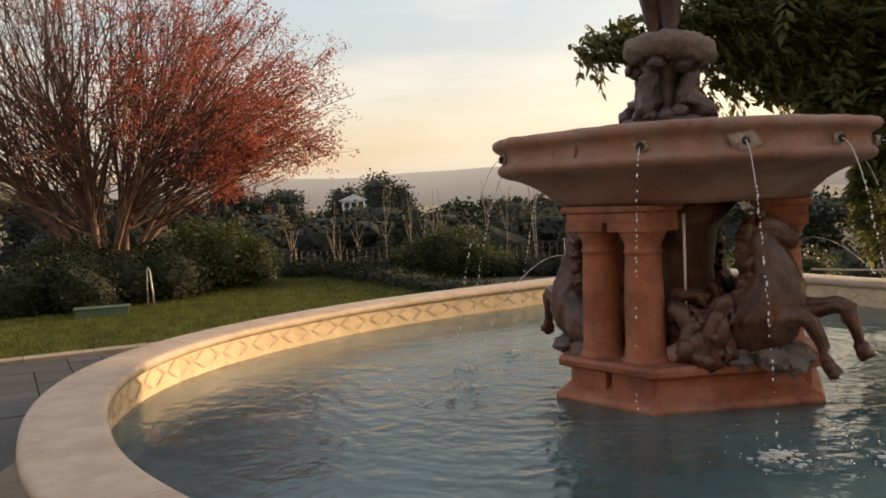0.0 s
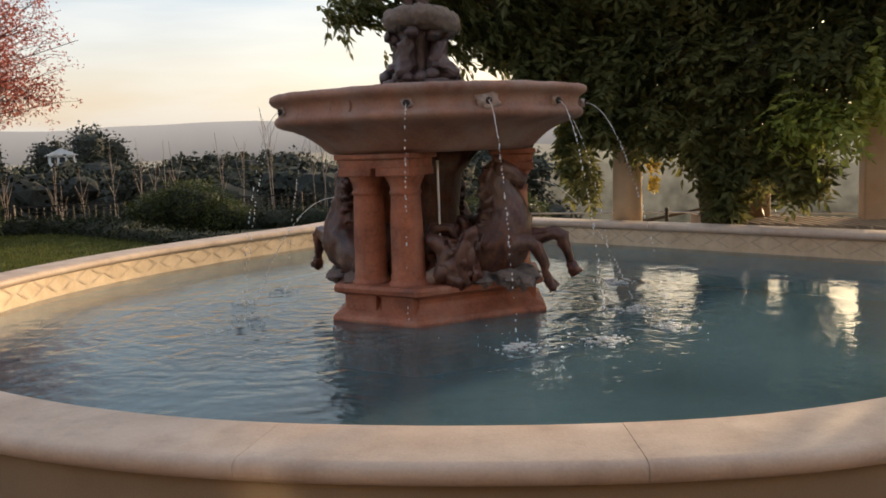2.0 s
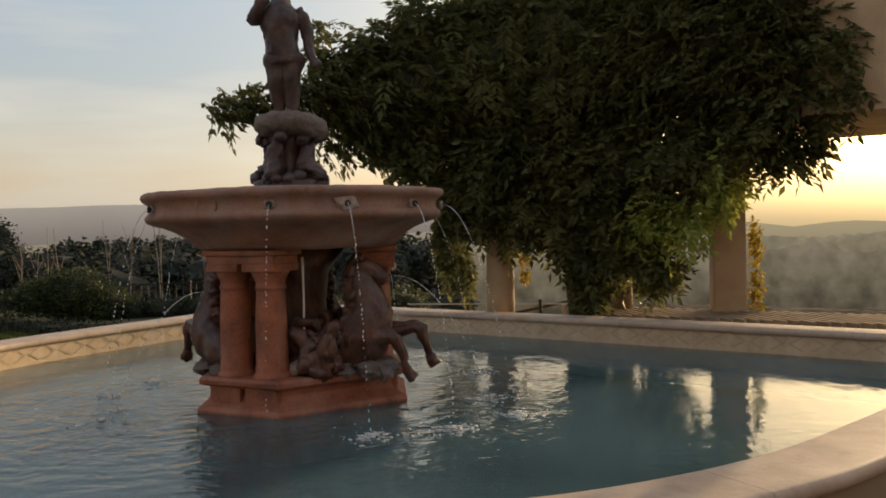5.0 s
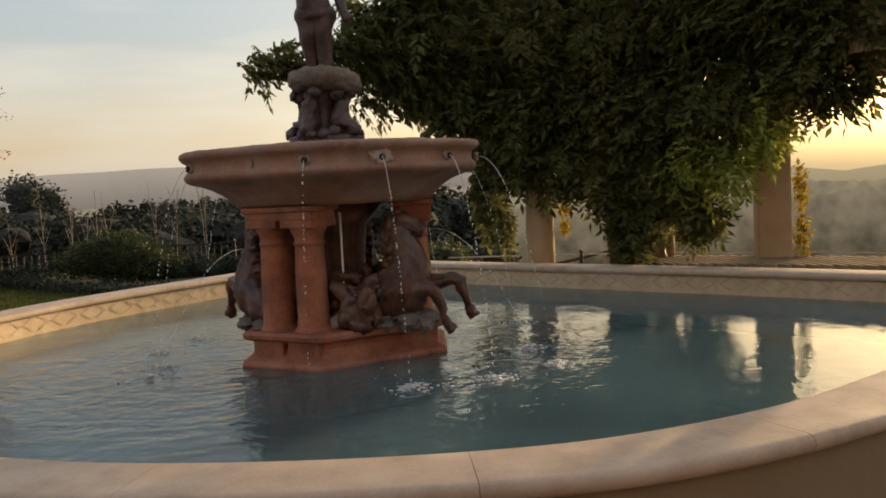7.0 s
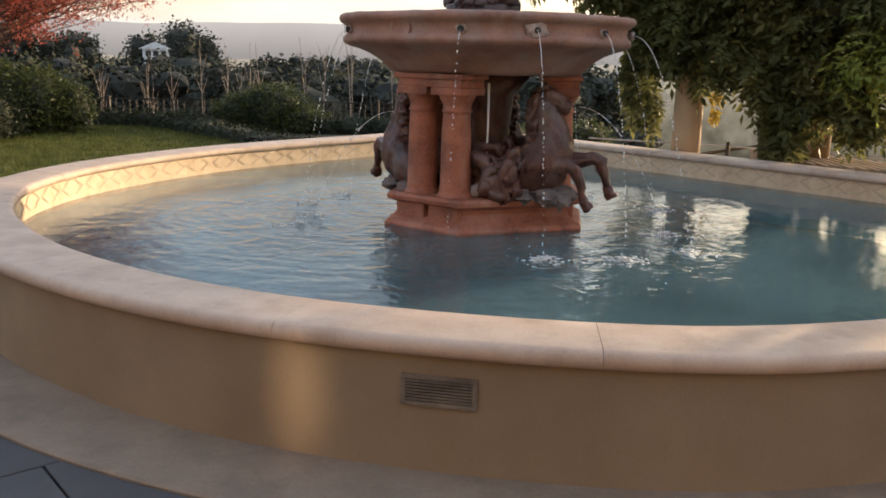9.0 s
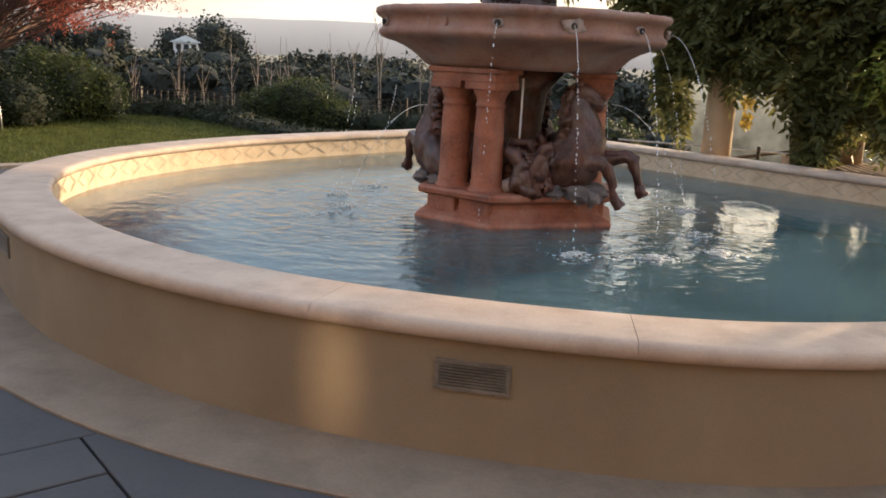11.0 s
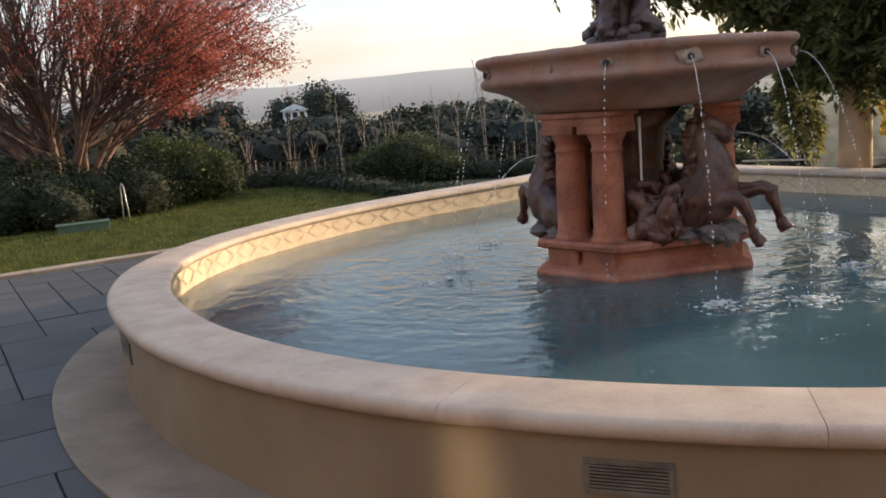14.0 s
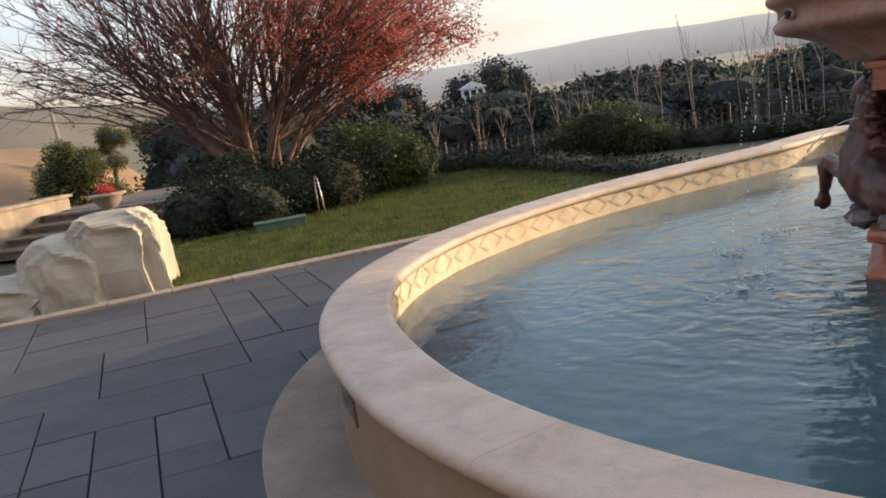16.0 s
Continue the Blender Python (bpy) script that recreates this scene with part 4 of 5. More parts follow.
def jet(a, reach, z0, z1, r0=1.09, seed=0, drift=0.0, faint=False):
    """A broken arc of falling water drops and threads."""
    g = random.Random(seed)
    bm = bmesh.new()
    end = Vector(((r0 + reach) * math.cos(a + drift), (r0 + reach) * math.sin(a + drift)))
    go = end - Vector((r0 * math.cos(a), r0 * math.sin(a)))
    c, s = math.cos(a), math.sin(a)
    n = 64
    for k in range(n):
        u = (k + g.uniform(-0.3, 0.3)) / n
        u = max(0.0, u)
        z = z0 + 0.02 * u - (z0 - z1) * u * u
        x, y = FX + r0 * c + go.x * u + g.gauss(0, 0.004 * u), FY + r0 * s + go.y * u + g.gauss(0, 0.004 * u)
        if u < (0.15 if faint else 0.4):
            u2 = u + 1.2 / n
            tube(bm, [(x, y, z), (FX + r0 * c + go.x * u2, FY + r0 * s + go.y * u2, z0 + 0.02 * u2 - (z0 - z1) * u2 * u2)], 0.0025, 5)
        elif g.random() < (0.45 if faint else 0.85):
            q = g.uniform(0.003, 0.006)
            bmesh.ops.create_icosphere(bm, subdivisions=1, radius=q, matrix=Matrix.Translation((x, y, z)) @ Matrix.Diagonal((1, 1, g.uniform(1, 2.8), 1)))
    ob = mesh_ob("water_jet", bm, M_DROP, None, True)
    tagged(ob, "thin arc of water drops falling from the fountain bowl", "water jet", group="fountain water jets", kind="stuff")
    if faint:
        return
    # foam where it lands, and drops thrown up round it
    bm = bmesh.new()
    r = r0 + reach
    for k in range(30 if c < -0.3 else 90):
        q = abs(g.gauss(0, 0.085))
        b = g.uniform(0, 6.28)
        bmesh.ops.create_icosphere(bm, subdivisions=1, radius=g.uniform(0.003, 0.010), matrix=Matrix.Translation((FX + end.x + q * math.cos(b), FY + end.y + q * math.sin(b), WATER_Z + g.uniform(0.0, 0.03 if q < 0.05 else 0.008))) @ Matrix.Diagonal((g.uniform(1.2, 3.0), g.uniform(1.2, 2.0), 0.5, 1)))
    for k in range(8 if c < -0.3 else 28):
        q, b = abs(g.gauss(0, 0.17)) + 0.03, g.uniform(0, 6.28)
        bmesh.ops.create_icosphere(bm, subdivisions=1, radius=g.uniform(0.0015, 0.0036), matrix=Matrix.Translation((FX + end.x + q * math.cos(b), FY + end.y + q * math.sin(b), WATER_Z + abs(g.gauss(0, 0.05)))))
    ob = mesh_ob("splash", bm, M_FOAM, None, True)
    tagged(ob, "white foam splash where a jet meets the water", "splash", group="fountain splashes", kind="stuff")


M_FOAM = mat("white_foam", (0.88, 0.9, 0.9), (0.96, 0.97, 0.97), 0.3, 20, 60, 0, translucent=0.5)
REACH = (0.26, 0.46, 0.62, 0.70, 0.50, 0.45, 0.5, 0.5, 0.45, 0.42, 0.36)
DRIFT = (0, -2, -13, -26, 0, 0, 0, 0, 0, 0, 0)
for k, (a, reach, drift) in enumerate(zip(JETS, REACH, DRIFT)):
    jet(math.radians(a), reach, 1.715, WATER_Z, seed=k, drift=radians(drift), faint=k == 0)
jet(math.radians(196), 0.62, 1.12, WATER_Z, r0=0.72, seed=31)
jet(math.radians(343), 0.70, 1.20, WATER_Z, r0=0.74, seed=32)

def fallen_leaf(x, y, z, size, rz):
    bm = bmesh.new()
    pts = [(math.cos(a) * size * (0.7 + 0.3 * math.cos(3 * a)), math.sin(a) * size * 0.6) for a in [2 * math.pi * k / 14 for k in range(14)]]
    prism(bm, pts, 0.0, 0.004)
    ob = mesh_ob("fallen_leaf", bm, M_DARKBARK)
    ob.matrix_world = pose(x, y, z, 3, 4, rz)
    tagged(ob, "dark sodden leaf lying on the pool floor", "leaf", group="leaves in the pool")


for k, (x, y, q) in enumerate(((-3.2, -0.3, 0.09), (-1.45, -1.13, 0.11), (1.74, -0.55, 0.13), (-1.14, -1.2, 0.08), (-2.4, 0.6, 0.06), (-1.9, -0.4, 0.05), (0.6, -1.9, 0.07), (2.3, 0.4, 0.06))):
    fallen_leaf(x, y, -0.075, q, 47 * k)

# ---- terrace, pergola and vines behind the pool ----
TERR = [(0.4, 5.0), (1.35, 4.2), (3.45, 2.4), (4.8, 1.25), (5.4, 0.55), (6.6, 1.6), (5.7, 2.85), (4.6, 3.95), (3.4, 4.75), (1.6, 5.3)]


def build_terrace():
    bm = prism(bmesh.new(), TERR, -0.6, 0.38)
    t = tagged(mesh_ob("terrace", bm, M_CREAM), "raised cream stone terrace with slatted timber deck behind the pool wall", "terrace", kind="structure")
    # dark sheet under the slats puts the shade of their gaps into colour
    part("deck_gap_shade", prism(bmesh.new(), [(2.55, 3.35), (4.95, 1.55), (6.2, 1.7), (5.6, 2.85), (4.5, 3.9), (3.3, 4.65), (2.3, 4.7)], 0.36, 0.40), M_JOINT_SHADE, t)
    d = Vector((-0.10, 0.995))
    for k in range(30):
        a = Vector((2.75, 3.42)) + Vector((0.80, -0.60)) * (0.136 * k)
        ln = 1.35
        q = a + d * (0.12 + ln / 2)
        part("deck_slat", box(bmesh.new(), q.x, q.y, 0.46, ln, 0.036, 0.12, 0.004, math.degrees(math.atan2(d.y, d.x))), M_SLAT, t)
    r = tagged(empty("pipe_rail"), "thin metal pipe rail with short posts behind the terrace", "rail", kind="structure")
    line = [(0.6, 5.9), (2.4, 5.4), (4.6, 4.25), (6.0, 3.0), (7.2, 1.6)]
    for a, b in zip(line, line[1:]):
        part("rail", tube(bmesh.new(), [(*a, 0.50), (*b, 0.50)], 0.012, 6), M_GALV, r)
        part("post", tube(bmesh.new(), [(*b, -0.6), (*b, 0.56)], 0.025, 8), M_IRON, r)
    return t


build_terrace()


def round_column(x, y, r, z0, z1):
    c = tagged(empty("pergola_column", (x, y, z0)), "round cream stucco pergola column half covered by vine", "column", group="pergola columns")
    h = z1 - z0
    part("shaft", lathe(bmesh.new(), [(r * 1.03, 0.0), (r * 1.02, 0.3), (r, h * 0.5), (r * 0.86, h)], 32), M_STUCCO_COL, c, smooth=True)
    part("base", lathe(bmesh.new(), [(r * 1.25, -0.03), (r * 1.25, 0.03), (r * 1.1, 0.06)], 32), M_STUCCO_COL, c)
    return c


round_column(1.70, 4.22, 0.165, 0.41, 3.0)
round_column(3.22, 4.25, 0.12, 0.41, 3.0)


def square_pillar(x, y, w, z0, z1, rz):
    c = tagged(empty("pergola_pillar", (x, y, z0), rz), "square tan stucco pergola pillar with dry vine", "pillar", group="pergola columns")
    part("shaft", box(bmesh.new(), 0, 0, (z1 - z0) / 2, w, w, z1 - z0, 0.02), M_STUCCO_COL, c)
    return c


square_pillar(4.30, 3.62, 0.37, 0.38, 3.0, -14)


def build_pergola():
    p = tagged(empty("pergola"), "dark timber pergola with heavy beams buried in vine", "pergola", kind="structure")
    part("beam", tube(bmesh.new(), [(-0.4, 4.5, 2.95), (3.0, 4.2, 2.95), (5.0, 3.3, 2.95)], 0.12, 4), M_WOOD, p)
    for k in range(9):
        x = -0.3 + 0.65 * k
        part("rafter", box(bmesh.new(), x, 5.2 - 0.1 * k, 3.12, 0.08, 2.0, 0.16, 0.006, -10), M_WOOD, p)
    bm = prism(bmesh.new(), [(4.30, 3.75), (4.95, 2.55), (9.5, -0.2), (11.0, 2.4), (6.5, 5.2)], 2.66, 4.3)
    part("roof_slab", bm, M_STUCCO_COL, p)
    return p


build_pergola()


def sprays(name, points, length, material, parent, seed, pairs=5):
    """Drooping pinnate sprays: leaflets in pairs along a short bent stalk."""
    g = np.random.default_rng(seed)
    P = np.asarray(points, float)
    n = len(P)
    yaw, pit = g.uniform(0, 2 * np.pi, n), g.normal(-0.5, 0.55, n)
    ax = np.c_[np.cos(yaw) * np.cos(pit), np.sin(yaw) * np.cos(pit), np.sin(pit)]
    sd = np.c_[-np.sin(yaw), np.cos(yaw), np.zeros(n)]
    L = length * g.uniform(0.7, 1.35, n)
    V, F, base = [], [], 0
    for j in range(2 * pairs + 1):
        f = min(1.0, (j // 2) / pairs * 0.9 + 0.12)
        side = 0.0 if j == 2 * pairs else (1.0 if j % 2 else -1.0)
        o = P + ax * (L * f * 1.9)[:, None] - np.array((0, 0, 1.0)) * (L * 0.4 * f * f)[:, None]
        d = ax * g.uniform(0.3, 0.7, n)[:, None] + sd * (side * g.uniform(0.6, 1.0, n))[:, None] + g.normal(0, 0.18, (n, 3)) - np.array((0, 0, 0.2))
        d /= np.linalg.norm(d, axis=1)[:, None]
        w = np.cross(d, ax + g.normal(0, 0.35, (n, 3)))
        w = np.cross(w, d) if side else w
        w /= np.linalg.norm(w, axis=1)[:, None] + 1e-6
        q = (L * g.uniform(0.75, 1.1, n))[:, None]
        up = np.cross(d, w) * q * 0.07
        V.append(np.stack([o, o + d * q * 0.4 + w * q * 0.2 + up, o + d * q, o + d * q * 0.4 - w * q * 0.2 + up], 1).reshape(-1, 3))
        k = base + np.arange(n) * 4
        F += np.concatenate([np.c_[k, k + 1, k + 2], np.c_[k, k + 2, k + 3]]).tolist()
        base += 4 * n
    return raw_ob(name, np.concatenate(V), F, material, parent)


def build_vine():
    v = tagged(empty("vine"), "dense dark green climbing vine hanging in swags over the pergola", "vine")
    bm = bmesh.new()
    g = random.Random(3)
    for k in range(6):
        x, y = 2.72 + g.uniform(-0.12, 0.12), 4.05 + g.uniform(-0.1, 0.1)
        pts = [(x, y, 0.45)]
        for j in range(1, 8):
            pts.append((x + g.gauss(0, 0.05) + 0.03 * j * g.uniform(-1, 1), y + g.gauss(0, 0.05), 0.45 + 0.37 * j))
        tube(bm, pts, [0.085, 0.08, 0.07, 0.065, 0.06, 0.05, 0.05, 0.04], 8)
    part("trunk", bm, M_DARKBARK, v, "thick twisted dark vine trunk", True)
    lumps = [(-1.45, 4.0, 3.02, 0.28, 0.3, 0.22), (-1.0, 4.0, 3.15, 0.4, 0.4, 0.25), (-0.4, 4.1, 3.2, 0.5, 0.5, 0.35), (-0.95, 4.0, 2.55, 0.14, 0.2, 0.35),
             (0.2, 4.2, 3.15, 0.7, 0.7, 0.6), (-0.30, 4.1, 2.72, 0.22, 0.25, 0.30), (0.15, 4.1, 2.68, 0.3, 0.3, 0.34), (0.55, 4.1, 2.60, 0.32, 0.3, 0.36), (0.95, 4.1, 2.40, 0.3, 0.3, 0.36), (-1.55, 4.05, 3.10, 0.24, 0.25, 0.2), (0.45, 4.15, 3.9, 0.16, 0.16, 0.22), (-0.40, 4.15, 3.95, 0.09, 0.1, 0.18), (0.8, 4.2, 3.3, 0.8, 0.8, 0.8), (1.6, 4.2, 3.4, 0.9, 0.9, 0.95), (2.4, 4.1, 3.5, 1.0, 1.0, 1.1),
             (3.2, 4.0, 3.6, 1.0, 1.0, 1.2), (4.0, 3.7, 3.5, 1.0, 0.9, 1.2), (4.7, 3.3, 3.4, 0.7, 0.7, 1.0), (2.2, 3.9, 2.35, 0.75, 0.5, 0.5),
             (3.0, 3.8, 2.2, 0.7, 0.5, 0.6), (3.8, 3.5, 2.2, 0.6, 0.5, 0.5), (4.45, 3.2, 2.5, 0.45, 0.4, 0.42), (1.45, 4.0, 2.2, 0.5, 0.45, 0.45),
             (2.35, 3.85, 1.7, 0.45, 0.35, 0.45), (2.9, 3.8, 1.45, 0.35, 0.3, 0.5), (3.35, 3.6, 1.35, 0.35, 0.3, 0.35), (1.95, 3.95, 1.75, 0.35, 0.35, 0.4),
             (2.75, 3.85, 1.15, 0.25, 0.25, 0.3), (0.75, 4.1, 2.45, 0.35, 0.35, 0.25), (1.15, 4.3, 1.45, 0.2, 0.25, 0.35),
             (-0.45, 4.15, 3.72, 0.12, 0.15, 0.3), (-0.15, 4.15, 3.6, 0.25, 0.25, 0.25), (0.35, 4.2, 3.75, 0.4, 0.4, 0.3), (0.9, 4.2, 4.1, 0.5, 0.5, 0.3),
             (5.78, 1.72, 2.05, 0.14, 0.18, 0.25), (5.55, 1.85, 1.66, 0.22, 0.2, 0.1), (5.85, 1.65, 2.5, 0.3, 0.3, 0.4), (3.5, 3.55, 1.05, 0.3, 0.25, 0.22),
             (1.15, 4.1, 1.95, 0.35, 0.3, 0.35), (1.45, 4.0, 1.75, 0.35, 0.3, 0.35), (1.2, 4.35, 1.15, 0.25, 0.2, 0.3), (2.6, 3.85, 1.2, 0.25, 0.25, 0.4), (2.75, 3.85, 0.8, 0.28, 0.25, 0.3),
             (5.0, 2.75, 3.2, 0.45, 0.4, 0.55), (1.9, 4.4, 4.4, 0.8, 0.7, 0.6), (3.0, 4.2, 4.8, 0.9, 0.8, 0.8), (4.1, 3.9, 4.7, 0.9, 0.8, 0.8), (4.8, 3.0, 4.0, 0.6, 0.5, 0.7), (4.75, 3.1, 2.55, 0.4, 0.35, 0.4), (1.9, 3.95, 2.6, 0.6, 0.5, 0.5), (3.4, 3.7, 1.75, 0.45, 0.35, 0.4)]
    sprays("foliage", in_lumps(lumps, 13500, 11, 0.45), 0.12, M_VINE, v, 11)
    # dark lumps behind the leaves, the vine's inner shade painted in their colour
    cores("shade_core", [q for q in lumps if min(q[3:]) > 0.4], M_VINESHADE, v, 0.62)
    # sprays in the brighter leaf colour, painted as sun shining through them
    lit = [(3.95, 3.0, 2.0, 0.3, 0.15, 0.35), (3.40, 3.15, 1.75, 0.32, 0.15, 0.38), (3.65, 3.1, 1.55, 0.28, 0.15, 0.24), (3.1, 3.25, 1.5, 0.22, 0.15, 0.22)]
    sprays("painted_sunlit_foliage", in_lumps(lit, 170, 12, 0.3), 0.115, M_SUNLIT_LEAF, v, 12)
    dry = [(4.56, 3.45, 0.75, 0.1, 0.12, 0.3), (4.58, 3.45, 1.3, 0.08, 0.1, 0.35), (5.76, 1.7, 1.0, 0.08, 0.1, 0.3), (2.0, 4.25, 0.95, 0.07, 0.1, 0.12), (1.98, 4.25, 1.15, 0.1, 0.1, 0.1)]
    leaf_cloud("dry_foliage", in_lumps(dry, 900, 13, 0.2), 0.07, M_YELLOW, v, 0.6, 13)
    return v


build_vine()

# ---- shrubs and trees ----
def shrub(name, lumps, n, size, material, label, seed, droop=0.0, group=""):
    s = tagged(empty(name, (lumps[0][0], lumps[0][1], 0)), label, "shrub", group)
    pts = in_lumps(lumps, n, seed, 0.72)
    pts = pts[pts[:, 2] > -0.4] - np.array(s.matrix_world.translation)
    leaf_cloud("foliage", pts, size, material, s, droop, seed)
    bm = bmesh.new()
    g = random.Random(seed)
    o = Vector(s.matrix_world.translation)
    for k in range(5):
        q = lumps[g.randrange(len(lumps))]
        tube(bm, [(g.uniform(-.1, .1), g.uniform(-.1, .1), -0.05), Vector((q[0], q[1], q[2] * 0.9)) - o], [0.03, 0.01], 5)
    part("stem", bm, M_DARKBARK, s)
    cores("shade_core", [(q[0] - o.x, q[1] - o.y, q[2], *q[3:]) for q in lumps], M_INNER_SHADE, s)
    return s


shrub("hedge_shrub", [(-10.75, 4.95, 0.28, 0.7, 0.65, 0.52), (-10.1, 5.5, 0.28, 0.75, 0.75, 0.5), (-11.1, 5.9, 0.28, 1.0, 1.0, 0.52), (-11.8, 7.0, 0.4, 1.1, 1.1, 0.7)], 17000, 0.085, M_BUSH,
      "dark glossy clipped hedge shrub under the red tree", 21, group="hedge shrubs")
shrub("hedge_shrub", [(-9.6, 7.0, 0.4, 0.7, 0.7, 0.55), (-9.9, 6.4, 0.35, 0.6, 0.5, 0.5), (-10.2, 7.6, 0.45, 0.7, 0.7, 0.6)], 9000, 0.08, M_BUSH, "low dark rounded shrub at the lawn's edge", 22, group="hedge shrubs")
shrub("hedge_shrub", [(-9.5, 8.6, 0.55, 0.6, 0.7, 0.7), (-9.9, 8.2, 0.75, 0.45, 0.5, 0.6), (-9.2, 9.0, 0.45, 0.5, 0.6, 0.55)], 9000, 0.085, M_BUSH_LIGHT, "tall light green upright shrub at the lawn's edge", 23, group="hedge shrubs")
shrub("border_shrub", [(-6.0, 11.4, 0.35, 0.9, 0.6, 0.6), (-6.7, 11.4, 0.25, 0.6, 0.6, 0.45), (-5.3, 11.4, 0.15, 0.6, 0.6, 0.4)], 10000, 0.08, M_BUSH_LIGHT, "rounded green shrub in front of the iron fence", 24)
low = [(-9.4 + 0.75 * k, 11.0 + 0.06 * k, 0.05, 0.6, 0.4, 0.32) for k in range(12)]
low += [(-7.9 + 0.55 * k, 10.75 - 0.47 * k, 0.02, 0.5, 0.45, 0.30 - 0.012 * k) for k in range(11)]
shrub("low_hedge", low, 26000, 0.07, M_BUSH, "low dark hedge along the iron fence", 25)
shrub("slope_shrub", [(-22.2, 11.2, 0.7, 0.8, 0.8, 0.9), (-21.6, 11.6, 1.1, 0.7, 0.7, 0.6), (-22.0, 11.3, 1.6, 0.45, 0.45, 0.4), (-22.6, 10.8, 0.1, 0.5, 0.5, 0.45), (-21.2, 12.0, 0.2, 0.6, 0.6, 0.5)], 9000, 0.11, M_OLIVE,
      "loose olive green shrubs beyond the garden steps", 27)
shrub("border_shrub", [(0.6, 6.6, 0.35, 0.4, 0.5, 0.35), (0.1, 7.6, 0.3, 0.6, 0.5, 0.4), (3.6, 5.4, 0.75, 0.45, 0.35, 0.25)], 3500, 0.08, M_BUSH_LIGHT, "loose green planting behind the pool's rear corner", 26)


def build_red_tree():
    x0, y0 = -14.0, 10.4
    t = tagged(empty("autumn_tree", (x0, y0, 0.0)), "wide vase-shaped multi-stemmed tree with thinning red autumn leaves", "tree")
    g = random.Random(17)
    stems = []
    for k in range(17):
        a = 2 * math.pi * k / 17 + g.uniform(-0.2, 0.2)
        lean = (0.08, 0.22, 0.36, 0.52)[k % 4] * g.uniform(0.8, 1.2)
        d = Vector((math.cos(a) * math.sin(lean), math.sin(a) * math.sin(lean), math.cos(lean)))
        p = Vector((0.28 * math.cos(a), 0.28 * math.sin(a), -0.15))
        pts, rad, r0 = [p], [], g.uniform(0.06, 0.11)
        for q in range(9):
            d = (d + Vector((math.cos(a) * 0.022 * q + g.gauss(0, 0.09), math.sin(a) * 0.022 * q + g.gauss(0, 0.09), 0.01))).normalized()
            pts.append(pts[-1] + d * 0.42)
        rad = [r0 * (1 - 0.075 * q) for q in range(10)]
        part("limb", tube(bmesh.new(), pts, rad, 8), M_BARK, t, smooth=True)
        stems.append(pts)
    spray = bmesh.new()
    tips = []
    for k in range(430):
        a, e = g.uniform(0, 6.283), math.asin(g.uniform(-0.14, 0.98))
        r = g.uniform(0.72, 1.0) * (1 + 0.12 * noise.noise(Vector((math.cos(a) * 2, math.sin(a) * 2, e * 2))))
        tgt = Vector((5.6 * r * math.cos(a) * math.cos(e), 5.6 * r * math.sin(a) * math.cos(e), 3.1 + 5.0 * r * math.sin(e)))
        stem = max(g.sample(stems, 6), key=lambda q: (q[-1] - q[0]).normalized().dot((tgt - q[0]).normalized()))
        p0 = stem[g.randrange(3, 10)]
        bend = (p0 + tgt) / 2 + Vector((g.gauss(0, 0.4), g.gauss(0, 0.4), g.uniform(-0.3, 0.5)))
        line = []
        for q in range(8):
            u = q / 7
            line.append(p0 * (1 - u) ** 2 + bend * 2 * u * (1 - u) + tgt * u * u + Vector((g.gauss(0, 0.06), g.gauss(0, 0.06), g.gauss(0, 0.06))) * u)
        r0 = g.uniform(0.012, 0.028)
        tube(spray, line, [r0 * (1 - 0.1 * q) for q in range(8)], 4, False)
        for q in range(12):
            u = g.uniform(0.3, 1.0)
            b = line[min(7, int(u * 7))]
            d = ((tgt - p0).normalized() + Vector((g.gauss(0, 0.55), g.gauss(0, 0.55), g.gauss(0.1, 0.45)))).normalized()
            ln = g.uniform(0.45, 1.1)
            m = b + d * ln * 0.5 + Vector((g.gauss(0, 0.05), g.gauss(0, 0.05), 0.04))
            e2 = b + d * ln
            tube(spray, [b, m, e2], [0.008, 0.006, 0.003], 3, False)
            tips += [m, (m + e2) / 2, e2]
    tagged(part("twig_spray", spray, M_TWIG, t), kind="stuff")
    P = np.array([tuple(p) for p in tips])
    q = np.random.default_rng(6)
    side = (P[:, 0] * 0.78 + P[:, 1] * 0.62) / 5.0
    heart = (np.hypot(P[:, 0], P[:, 1]) < 2.4) & (P[:, 2] < 3.4)
    P = P[(q.random(len(P)) < np.clip(0.13 + 0.88 * side, 0.05, 0.85)) & ~heart]
    rep = np.repeat(P, 12, axis=0) + q.normal(size=(len(P) * 12, 3)) * 0.085
    leaf_cloud("crown", rep, 0.082, M_REDLEAF, t, 0.4, 7)
    return t


build_red_tree()


M_WOODLEAF = mat("dark_wood_leaf", (0.02, 0.023, 0.016), (0.05, 0.054, 0.036), 0.85, 0.35, 6, 0, per_island=0.35)
# valley mist over this far tree is put into its paler leaf colour
M_MISTTREE = mat("painted_mist_foliage", (0.15, 0.14, 0.09), (0.26, 0.235, 0.15), 0.8, 2, 10, 0, per_island=0.3)


